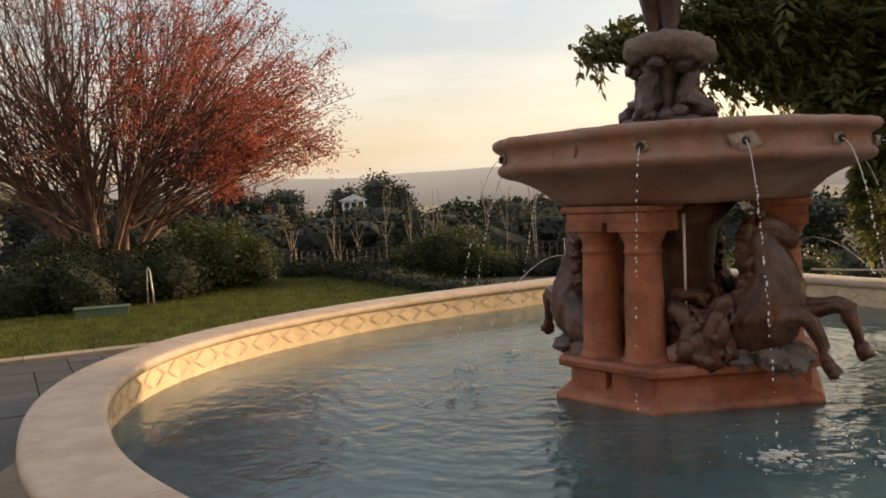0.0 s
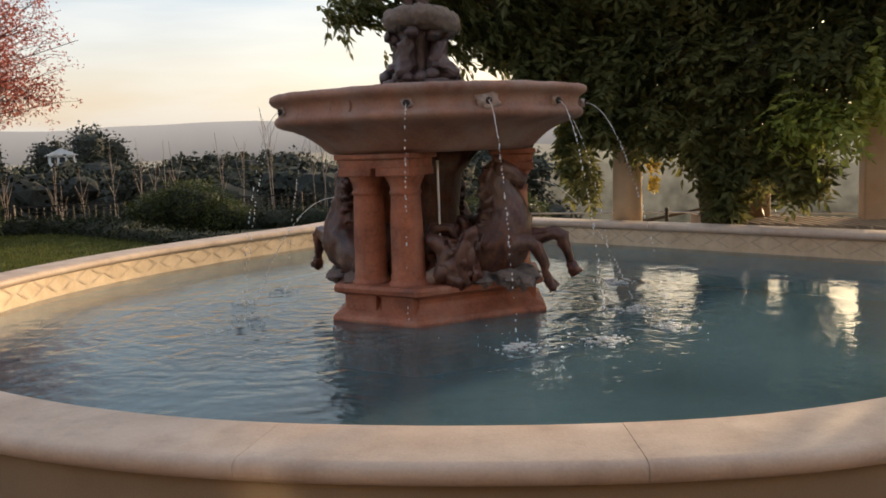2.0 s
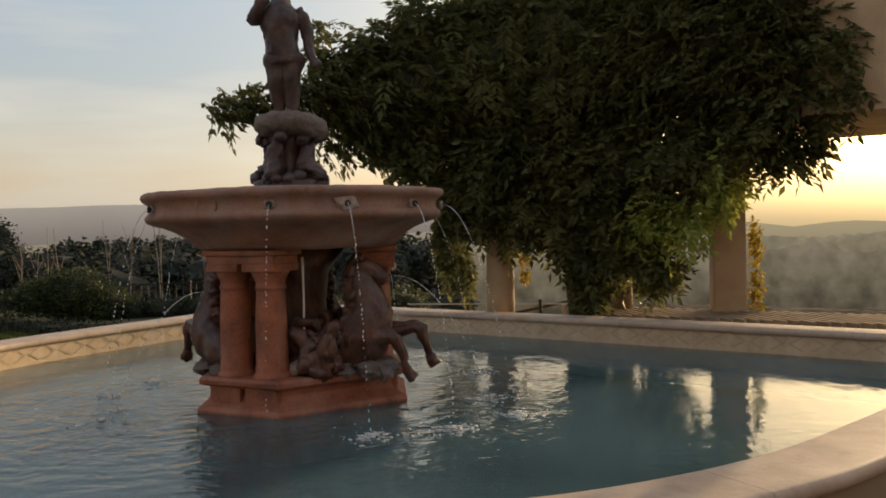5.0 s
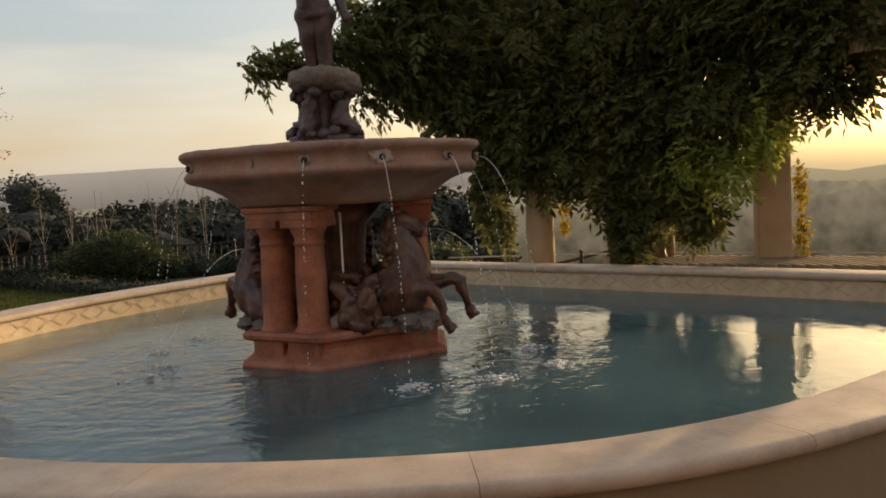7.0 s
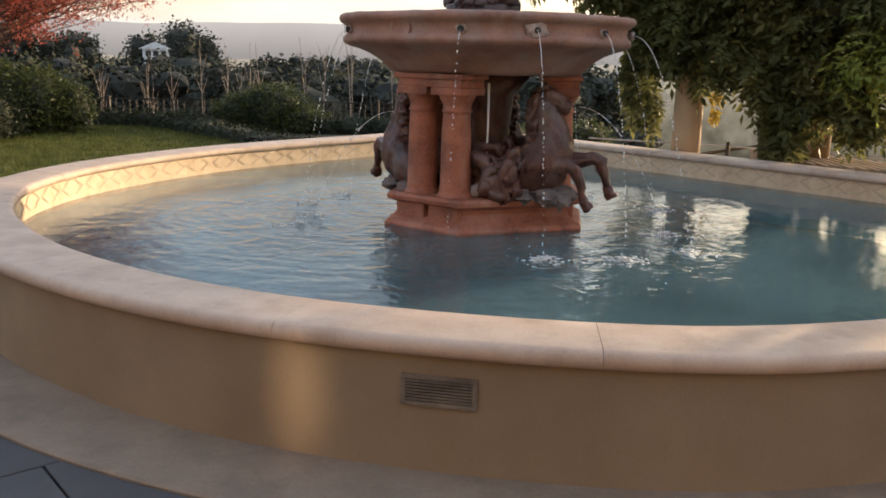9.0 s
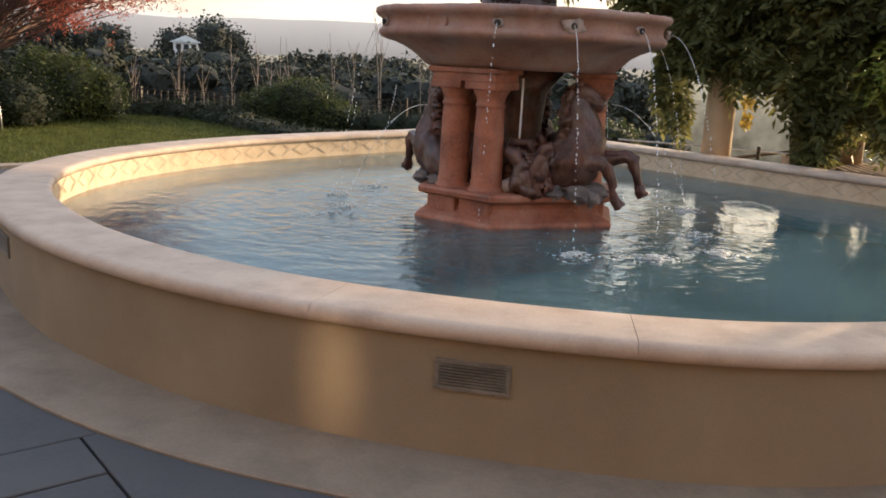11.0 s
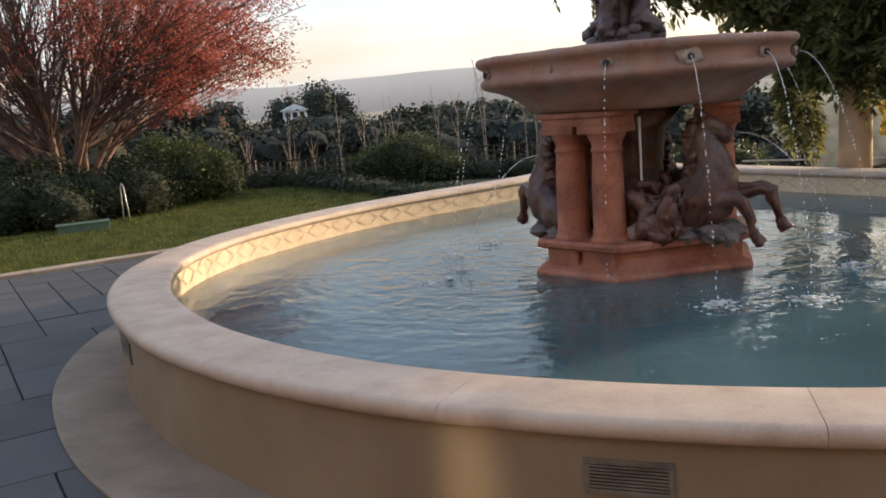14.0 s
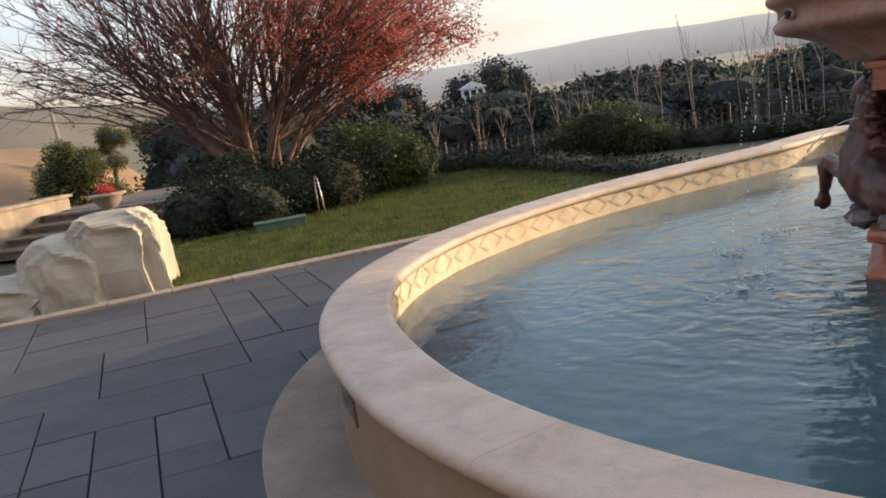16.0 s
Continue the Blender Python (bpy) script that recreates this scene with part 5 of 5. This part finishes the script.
def far_tree(x, y, z, w, h, seed, material=None, label="hazy dark green tree far down the slope", n=5200, size=None):
    t = tagged(empty("distant_tree", (x, y, z)), label, "tree", group="distant trees")
    g = random.Random(seed)
    part("trunk", tube(bmesh.new(), [(0, 0, -1), (0.05 * w, 0, h * 0.35), (0, 0, h * 0.7)], [w * 0.05, w * 0.04, w * 0.015], 6), M_DARKBARK, t)
    lumps = []
    for k in range(9):
        a, r = g.uniform(0, 6.28), g.uniform(0, 0.33) * w
        lumps.append((r * math.cos(a), r * math.sin(a), h * g.uniform(0.42, 0.86), w * g.uniform(0.14, 0.26), w * g.uniform(0.14, 0.26), h * g.uniform(0.09, 0.2)))
    cores("shade_core", lumps, M_FARSHADE, t, 0.66)
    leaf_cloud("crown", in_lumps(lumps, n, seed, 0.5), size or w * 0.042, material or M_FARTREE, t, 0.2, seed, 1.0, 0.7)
    return t


far_tree(-25.9, 45.6, -5.0, 3.6, 6.0, 41)
far_tree(-27.6, 45.0, -5.2, 3.2, 6.0, 42)
for k, (x, y, top, w) in enumerate(((-28.6, 35.7, 2.9, 4.5), (-27.0, 36.7, 2.3, 3.6), (-30.6, 34.4, 2.6, 4.2), (-25.6, 37.6, 1.7, 3.4), (-32.6, 33.0, 2.3, 4.6))):
    far_tree(x, y, top - 7.0, w, 7.6, 80 + k, M_WOODLEAF, "dark green tree behind the red tree", 5500, 0.17)
far_tree(-28.8, 60.0, -7.0, 7.0, 11.0, 31)
far_tree(-33.5, 58.0, -6.0, 6.0, 9.5, 32)
far_tree(-37.0, 55.0, -6.0, 7.5, 9.8, 38)
far_tree(-13.0, 34.0, -6.0, 5.5, 7.8, 33)
far_tree(-10.0, 70.0, -10, 8.0, 12.0, 34, M_FARORANGE, "hazy orange-leaved tree far down the slope")
far_tree(-5.5, 60.0, -9, 3.0, 11.5, 35)
far_tree(2.0, 45.0, -8, 9.0, 9.5, 36)
far_tree(-2.5, 52.0, -8, 7.0, 10.0, 37)
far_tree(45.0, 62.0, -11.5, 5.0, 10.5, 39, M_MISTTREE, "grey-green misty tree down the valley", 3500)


def far_woods():
    """Dark belt of trees down the slope behind the fence."""
    g = np.random.default_rng(9)
    lumps = []
    for k in range(210):
        az = -50.5 + 49.5 * k / 210 + g.uniform(-1, 1)
        a = math.radians(az)
        r = g.uniform(27, 50)
        x, y = r * math.sin(a), r * math.cos(a)
        s = g.uniform(0.9, 2.0)
        top = (0.5 if az > -46 else 1.9) + 0.025 * (r - 27) + g.uniform(-1.1, 0.7)
        lumps.append((x, y, top - s * 0.8, s * 1.1, s * 1.1, s * 0.8))
        lumps.append((x, y, top - s * 2.0, s * 1.4, s * 1.4, s * 1.1))
    tagged(cores("woods_shade_core", lumps, M_WOODSHADE, None, 0.8), "dark lumps painted as the shaded inside of the tree belt", "woods", kind="stuff")
    ob = leaf_cloud("woods", in_lumps(lumps, 260000, 10, 0.82), 0.26, M_WOODLEAF, None, 0.2, 10, 1.0, 0.75)
    return tagged(ob, "dark belt of trees down the slope", "woods", kind="stuff")


far_woods()
grove = random.Random(77)
for k in range(34):
    az, r = radians(grove.uniform(-50, -4)), grove.uniform(26, 58)
    x, y = r * math.sin(az), r * math.cos(az)
    h = grove.uniform(4.5, 7.5)
    far_tree(x, y, -h + grove.uniform(-0.4, 1.3) + 0.02 * (r - 26), grove.uniform(3.0, 5.0), h, 100 + k, label="dark green tree on the slope below the fence", n=5200, size=0.17)


def saplings():
    g = random.Random(12)
    for k in range(24):
        x = g.uniform(-11.5, -1.0)
        y = 14.0 + g.uniform(0, 2.5) - 0.12 * abs(x + 6)
        t = tagged(empty("bare_sapling", (x, y, ground_height(x, y) - 0.1)), "bare thin pale sapling beyond the iron fence", "sapling", group="bare saplings")
        h = g.uniform(1.8, 3.0)
        bm = bmesh.new()
        lean = g.uniform(-0.2, 0.2)
        tube(bm, [(0, 0, 0), (lean * 0.3, 0, h * 0.4), (lean, g.uniform(-.1, .1), h)], [0.016, 0.011, 0.004], 5)
        for j in range(4):
            z = h * g.uniform(0.35, 0.8)
            a = g.uniform(0, 6.28)
            tube(bm, [(lean * 0.5 * z / h, 0, z), (lean * 0.5 * z / h + 0.2 * math.cos(a), 0.2 * math.sin(a), z + g.uniform(0.4, 0.8))], [0.009, 0.003], 4)
        part("stem", bm, M_SAPLING, t)


saplings()


# ---- iron fence ----
def build_fence():
    f = tagged(empty("iron_fence"), "low black iron picket fence along the drop", "fence", kind="structure")
    line = [Vector((-12.2, 9.6)), Vector((-9.7, 11.4)), Vector((-7.0, 12.4)), Vector((-4.0, 12.9)), Vector((0.5, 12.8))]
    z0, z1 = -0.55, 0.52
    pick = bpy.data.meshes.new("picket")
    bm = box(bmesh.new(), 0, 0, (z1 - z0) / 2, 0.016, 0.016, z1 - z0 - 0.06)
    bm.to_mesh(pick)
    bm.free()
    pick.materials.append(M_IRON)
    for a, b in zip(line, line[1:]):
        for z in (z1, z1 - 0.12, z0 + 0.12):
            part("rail", tube(bmesh.new(), [(*a, z), (*b, z)], 0.02 if z == z1 else 0.012, 4), M_IRON, f)
        part("post", box(bmesh.new(), a.x, a.y, (z0 + z1) / 2, 0.06, 0.06, z1 - z0 + 0.12, 0.005), M_IRON, f)
        n = int((b - a).length / 0.14)
        for k in range(1, n):
            p = a.lerp(b, k / n)
            o = new("picket", pick)
            o.parent = f
            o.matrix_world = pose(p.x, p.y, z0 + 0.03)


build_fence()


# ---- house on the slope ----
def build_house():
    h = tagged(empty("distant_house", (-27.4, 48.9, -3.1), 30), "small white house with a gabled roof and balcony among trees", "house")
    part("wall", box(bmesh.new(), 0, 0, 2.4, 1.55, 1.4, 5.0, 0.02), M_WHITE, h)
    bm = bmesh.new()
    v = [bm.verts.new(p) for p in ((-1.0, -0.9, 4.9), (1.0, -0.9, 4.9), (1.0, 0.9, 4.9), (-1.0, 0.9, 4.9), (0, -0.9, 5.35), (0, 0.9, 5.35))]
    for q in ((0, 1, 4), (2, 3, 5), (0, 4, 5, 3), (1, 2, 5, 4), (0, 3, 2, 1)):
        bm.faces.new([v[k] for k in q])
    part("roof", bm, M_WHITE, h, "pale gabled roof")
    for k in range(3):
        part("window", box(bmesh.new(), -0.48 + 0.48 * k, -0.71, 4.6, 0.34, 0.05, 0.36), M_DARKGLASS, h)
    part("balcony", box(bmesh.new(), 0, -0.95, 4.2, 1.7, 0.5, 0.1), M_WHITE, h)
    for k in range(4):
        part("balcony_post", box(bmesh.new(), -0.78 + 0.52 * k, -1.16, 4.4, 0.06, 0.06, 0.5), M_WHITE, h)
    return h


build_house()


# ---- covered object, urn, steps, small garden things ----
def boulder(name, at, size, rz, cuts, seed, label, tail=0.0):
    """A broken stone: a rough ball sliced by planes, so that it shows flat split faces and sharp arrises."""
    g = random.Random(seed)
    bm = bmesh.new()
    bmesh.ops.create_icosphere(bm, subdivisions=5, radius=1.0)
    planes = [(Vector((0.92, -0.15, 0.3)).normalized(), 0.70), (Vector((0.25, -0.9, 0.35)).normalized(), 0.62), (Vector((-0.45, -0.1, 0.85)).normalized(), 0.52), (Vector((0.2, 0.1, 0.97)).normalized(), 0.80), (Vector((0.65, -0.72, 0.1)).normalized(), 0.66)]
    for k in range(cuts):
        planes.append((Vector((g.gauss(0, 1), g.gauss(0, 1), g.gauss(0.2, 0.6))).normalized(), g.uniform(0.72, 0.92)))
    for v in bm.verts:
        for n, d in planes:
            h = v.co.dot(n) - d
            if h > 0:
                v.co -= n * h * 0.97
        if tail:
            v.co.x -= tail * max(0.0, 0.45 - v.co.z) * max(0.0, -v.co.x + 0.2)
    for v in bm.verts:
        p = v.co
        crack = 0.17 * abs(noise.noise(p * 1.7 + Vector((seed, 0, 0)))) + 0.07 * abs(noise.noise(p * 4.1)) + 0.02 * noise.noise(p * 8) + 0.01 * abs(noise.noise(p * 18))
        v.co = p * (1 - crack)
        v.co = Vector((v.co.x * size[0], v.co.y * size[1], max(-0.06, v.co.z * size[2] + size[2] * 0.35)))
    ob = mesh_ob(name, bm, M_BOULDER)
    ob.matrix_world = pose(*at, 0, 0, rz)
    return tagged(ob, label, "boulder")


def draped_cover():
    """Stiff canvas hanging in sharp folds over a tall block and trailing over a low one."""
    bm = bmesh.new()
    for cx, cy, sx, sy, h, power, lean in ((0.0, 0.0, 0.44, 0.43, 0.93, 0.40, -0.16), (-0.48, -0.05, 0.55, 0.44, 0.78, 0.75, -0.30), (-1.25, 0.0, 0.85, 0.44, 0.42, 0.8, -0.4)):
        r = bmesh.ops.create_icosphere(bm, subdivisions=5, radius=1.0)
        for v in r["verts"]:
            p = v.co.copy()
            ang = math.atan2(p.y, p.x)
            b = Vector([math.copysign(abs(c) ** power, c) for c in p])
            z = max(0.0, b.z)
            fold = 0.20 * abs(math.sin(4.5 * ang + 3.0 * noise.noise(p * 1.3) + 1.6 * z)) * (1.1 - 0.5 * z) + 0.14 * abs(noise.noise(p * 3.3)) + 0.05 * abs(noise.noise(p * 7)) + 0.012 * noise.noise(p * 15)
            k = (1.12 + 0.12 * (1 - z)) * (1 - fold)
            v.co = Vector((cx + b.x * sx * k + lean * h * (z - 0.2) * (0.5 - 0.5 * p.x), cy + b.y * sy * k, z * h * (1 - 0.06 * abs(noise.noise(p * 2.1))) - 0.02))
    ob = mesh_ob("garden_cover", bm, M_TARP)
    ob.matrix_world = pose(-8.42, 1.42, 0.0, 0, 0, 40)
    return tagged(ob, "stiff beige canvas cover draped in folds beside the patio", "cover")


draped_cover()
boulder("boulder", (-9.75, 0.75, 0.0), (0.75, 0.6, 0.32), 30, 6, 5, "low pale sandstone boulder lying beside the patio")
boulder("boulder", (5.72, 1.70, 0.42), (0.26, 0.22, 0.22), 10, 6, 9, "small pale rounded stone on the terrace")
wire = tagged(empty("hanging_wire"), "thin dark wire hanging from the pergola roof", "wire")
part("strand", tube(bmesh.new(), [(5.6, 3.1, 2.56), (5.45, 3.0, 2.44), (5.25, 2.9, 2.31), (4.92, 2.79, 2.17)], 0.008, 5), M_IRON, wire)


def build_urn():
    u = tagged(empty("garden_urn", (-12.3, 4.55, 0.45)), "pale stone urn planter with red flowers on a pier", "urn")
    part("pier", box(bmesh.new(), 0, 0, -0.25, 0.4, 0.4, 0.5, 0.02), M_CREAM, u)
    part("bowl", lathe(bmesh.new(), [(0.11, 0.0), (0.12, 0.03), (0.06, 0.07), (0.06, 0.14), (0.14, 0.19), (0.21, 0.27), (0.23, 0.34), (0.30, 0.37), (0.30, 0.40), (0.26, 0.40)], 28), M_CREAM, u, smooth=True)
    leaf_cloud("flower_cluster", in_lumps([(0, 0, 0.46, 0.16, 0.16, 0.10)], 260, 41, 0.3), 0.05, M_FLOWER, u, 0, 41)
    return u


build_urn()


def build_steps():
    s = tagged(empty("garden_steps", (-12.9, 4.1, 0.0), 10), "broad flight of weathered stone garden steps with a sunlit side wall", "steps", kind="structure")
    for k in range(4):
        part("tread", box(bmesh.new(), 0, 0.42 * k, 0.145 + 0.13 * k, 3.0, 0.46, 0.045, 0.012), M_STEP, s)
        part("riser", box(bmesh.new(), 0, 0.42 * k + 0.03, 0.06 + 0.13 * k, 2.96, 0.40, 0.12), M_STEP, s)
    part("landing", box(bmesh.new(), 0, 2.9, 0.28, 3.4, 2.6, 0.56, 0.02), M_STEP, s)
    part("side_wall", box(bmesh.new(), -1.72, 0.55, 0.33, 0.36, 2.7, 0.90, 0.03), M_CREAM, s)
    part("wall_cap", box(bmesh.new(), -1.72, 0.55, 0.81, 0.46, 2.8, 0.06, 0.015), M_CREAM, s)
    return s


build_steps()
b = tagged(empty("irrigation_box", (-9.15, 4.95, 0.0), 42), "low green plastic irrigation box in the lawn", "irrigation box")
part("body", box(bmesh.new(), 0, 0, 0.06, 0.75, 0.3, 0.12, 0.015), M_GREENBOX, b)
part("lid", box(bmesh.new(), 0, 0, 0.13, 0.79, 0.33, 0.025, 0.008), M_GREENBOX, b)
st = tagged(empty("garden_stake", (-9.32, 6.14, 0.0)), "bent pale metal garden pipe standing in the lawn", "pipe")
part("pipe", tube(bmesh.new(), [(0, 0, 0), (0.01, 0, 0.3), (0.0, 0.02, 0.56), (0.03, 0.02, 0.62), (0.06, 0.02, 0.58), (0.09, 0.03, 0.2), (0.10, 0.03, 0.0)], 0.013, 6), M_GALV, st, smooth=True)


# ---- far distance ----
# far backdrops emit light; haze is put into their colour by height
def painted_haze_material(name, low, high, zlo, zhi, strength, grain, blotch=0.5):
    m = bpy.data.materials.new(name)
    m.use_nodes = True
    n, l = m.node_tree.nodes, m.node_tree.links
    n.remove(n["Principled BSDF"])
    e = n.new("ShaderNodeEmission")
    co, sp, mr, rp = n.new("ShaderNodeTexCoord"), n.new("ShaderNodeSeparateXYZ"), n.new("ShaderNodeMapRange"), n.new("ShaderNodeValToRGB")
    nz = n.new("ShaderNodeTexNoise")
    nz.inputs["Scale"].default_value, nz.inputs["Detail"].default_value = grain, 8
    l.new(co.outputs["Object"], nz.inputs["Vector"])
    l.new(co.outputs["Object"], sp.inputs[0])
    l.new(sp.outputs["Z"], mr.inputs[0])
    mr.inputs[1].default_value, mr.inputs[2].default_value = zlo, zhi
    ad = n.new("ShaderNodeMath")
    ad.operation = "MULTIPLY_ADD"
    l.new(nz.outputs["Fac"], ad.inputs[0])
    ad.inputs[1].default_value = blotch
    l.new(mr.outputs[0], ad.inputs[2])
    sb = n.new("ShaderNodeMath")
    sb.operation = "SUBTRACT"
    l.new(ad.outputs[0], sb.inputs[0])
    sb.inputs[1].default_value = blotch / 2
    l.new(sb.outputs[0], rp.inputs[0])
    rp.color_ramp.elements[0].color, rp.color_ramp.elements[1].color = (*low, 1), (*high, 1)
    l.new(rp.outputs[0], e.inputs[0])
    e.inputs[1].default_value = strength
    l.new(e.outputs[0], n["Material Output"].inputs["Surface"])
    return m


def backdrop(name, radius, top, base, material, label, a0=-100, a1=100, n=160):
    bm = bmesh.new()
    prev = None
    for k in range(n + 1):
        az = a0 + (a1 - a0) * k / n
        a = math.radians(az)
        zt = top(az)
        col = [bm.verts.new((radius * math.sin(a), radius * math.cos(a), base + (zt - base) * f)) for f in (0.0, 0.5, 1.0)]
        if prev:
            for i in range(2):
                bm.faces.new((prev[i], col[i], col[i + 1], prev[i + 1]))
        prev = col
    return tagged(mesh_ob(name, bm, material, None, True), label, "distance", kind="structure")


# ridge and valley haze painted as emission, paler towards the tops
M_HAZE_FAR = painted_haze_material("far_ridge_haze", (0.25, 0.225, 0.205), (0.44, 0.395, 0.355), 0, 90, 1.0, 0.006)
M_HAZE_MID = painted_haze_material("mid_valley_haze", (0.20, 0.172, 0.125), (0.40, 0.34, 0.26), -30, 6, 1.0, 0.05)
M_HAZE_NEAR = painted_haze_material("near_valley_haze", (0.07, 0.062, 0.042), (0.27, 0.23, 0.165), -26, -1, 1.0, 0.2, 1.5)
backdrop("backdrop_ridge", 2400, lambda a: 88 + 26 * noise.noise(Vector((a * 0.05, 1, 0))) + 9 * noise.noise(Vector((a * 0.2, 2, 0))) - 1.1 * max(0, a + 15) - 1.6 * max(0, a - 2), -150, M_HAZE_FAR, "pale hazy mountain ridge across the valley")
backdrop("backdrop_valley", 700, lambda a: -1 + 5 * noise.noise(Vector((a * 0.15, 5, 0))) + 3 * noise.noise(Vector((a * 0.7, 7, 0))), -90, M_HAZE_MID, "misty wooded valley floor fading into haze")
def tree_line(base, tall, seed):
    """Uneven skyline of rounded and pointed tree tops, by bearing in degrees."""
    def top(a):
        big = noise.noise(Vector((a * 0.2, seed, 0)))
        crown = abs(noise.noise(Vector((a * 0.8, seed + 3, 0))))
        tip = abs(noise.noise(Vector((a * 2.3, seed + 6, 0))))
        return base + tall * (0.6 * big + 1.1 * crown + 0.5 * tip)
    return top


# mist over the far woods, likewise painted into glowing colours
M_HAZE_A = painted_haze_material("painted_mist_woods_far", (0.15, 0.133, 0.094), (0.45, 0.385, 0.26), -26, 6, 1.0, 0.09, 1.5)
M_HAZE_B = painted_haze_material("painted_mist_woods_mid", (0.11, 0.098, 0.068), (0.40, 0.345, 0.235), -24, 3, 1.0, 0.13, 1.5)
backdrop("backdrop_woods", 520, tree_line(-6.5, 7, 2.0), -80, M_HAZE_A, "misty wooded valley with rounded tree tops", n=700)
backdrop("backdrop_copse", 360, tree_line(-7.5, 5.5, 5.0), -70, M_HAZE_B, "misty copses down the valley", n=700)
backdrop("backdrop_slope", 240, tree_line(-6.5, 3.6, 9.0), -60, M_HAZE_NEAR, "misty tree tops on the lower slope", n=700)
# added upright sheet; its painted golden haze glows and thins out upwards
M_HAZE_SHEET = painted_haze_material("painted_valley_haze", (0.27, 0.235, 0.165), (0.92, 0.74, 0.42), -22, 62, 1.0, 0.004)
mn, ml = M_HAZE_SHEET.node_tree.nodes, M_HAZE_SHEET.node_tree.links
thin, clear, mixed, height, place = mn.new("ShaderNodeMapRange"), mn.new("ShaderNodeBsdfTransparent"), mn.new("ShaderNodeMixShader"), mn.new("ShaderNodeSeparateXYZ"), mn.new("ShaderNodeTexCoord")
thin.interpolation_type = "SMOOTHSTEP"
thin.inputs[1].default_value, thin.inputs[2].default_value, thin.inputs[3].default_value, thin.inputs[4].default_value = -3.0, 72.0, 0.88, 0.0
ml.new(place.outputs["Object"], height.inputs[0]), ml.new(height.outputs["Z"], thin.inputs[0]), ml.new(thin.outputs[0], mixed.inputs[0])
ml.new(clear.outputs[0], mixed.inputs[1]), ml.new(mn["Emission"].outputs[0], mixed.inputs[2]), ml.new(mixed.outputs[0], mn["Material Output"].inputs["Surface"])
backdrop("backdrop_haze_sheet", 640, lambda a: 78, -85, M_HAZE_SHEET, "glowing sheet painted as golden haze over the far valley", 5, 100)


def hill(name, r0, r1, a0, a1, low, high, material, label, seed):
    """A smooth rolling hillside seen beyond the steps, by bearing in degrees and distance."""
    bm = bmesh.new()
    n, m, rows = 48, 16, []
    for j in range(m):
        r = r0 + (r1 - r0) * j / (m - 1)
        row = []
        for k in range(n + 1):
            a = math.radians(a0 + (a1 - a0) * k / n)
            f = math.sin(math.pi * 0.55 * j / (m - 1)) * math.sin(math.pi * min(1.0, 0.12 + k / n)) ** 0.5
            z = low + (high - low) * f + 0.10 * (high - low) * noise.noise(Vector((k * 0.22, j * 0.3, seed)))
            row.append(bm.verts.new((r * math.sin(a), r * math.cos(a), z)))
        rows.append(row)
    for a, b in zip(rows, rows[1:]):
        for k in range(n):
            bm.faces.new((a[k], a[k + 1], b[k + 1], b[k]))
    return tagged(mesh_ob(name, bm, material, None, True), label, "hillside", kind="structure")


# olive field colour with distance haze mixed into it
M_FIELD = mat("painted_haze_field", (0.085, 0.076, 0.05), (0.17, 0.145, 0.10), 0.95, 0.03, 0.4, 0)
hill("hillside", 38, 120, -80, -45.0, -7.0, 5.0, M_DRY, "dry orange-brown grassy hillside beyond the garden", 2)
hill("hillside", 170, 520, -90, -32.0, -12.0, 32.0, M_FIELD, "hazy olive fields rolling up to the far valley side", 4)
for k, (x, y, z, w, h) in enumerate(((-31, 24, -4.0, 5, 4.2), (-30, 22.5, -4.0, 4, 3.6), (-27, 23, -4, 4, 3.8), (-66, 50, -2.5, 5, 6), (-61, 51, -2.5, 5, 6.5))):
    far_tree(x, y, z, w, h, 60 + k, M_OLIVE, "loose green tree on the slope below the garden steps")
pole = tagged(empty("utility_pole", (-61.0, 41.0, -3.0)), "leaning grey timber utility pole on the slope", "utility pole")
part("mast", tube(bmesh.new(), [(0.6, 0, 0), (0, 0, 8.2)], [0.2, 0.14], 8), M_SAPLING, pole)


# ---- unseen house front added behind the camera to block sky light ----
bm = box(bmesh.new(), -2, -13.5, 3.6, 44, 0.4, 7.4)
tagged(mesh_ob("unseen_wall_south", bm, M_STUCCO), "tall unseen tan stucco house front added behind the camera to block sky light", "wall", kind="structure")
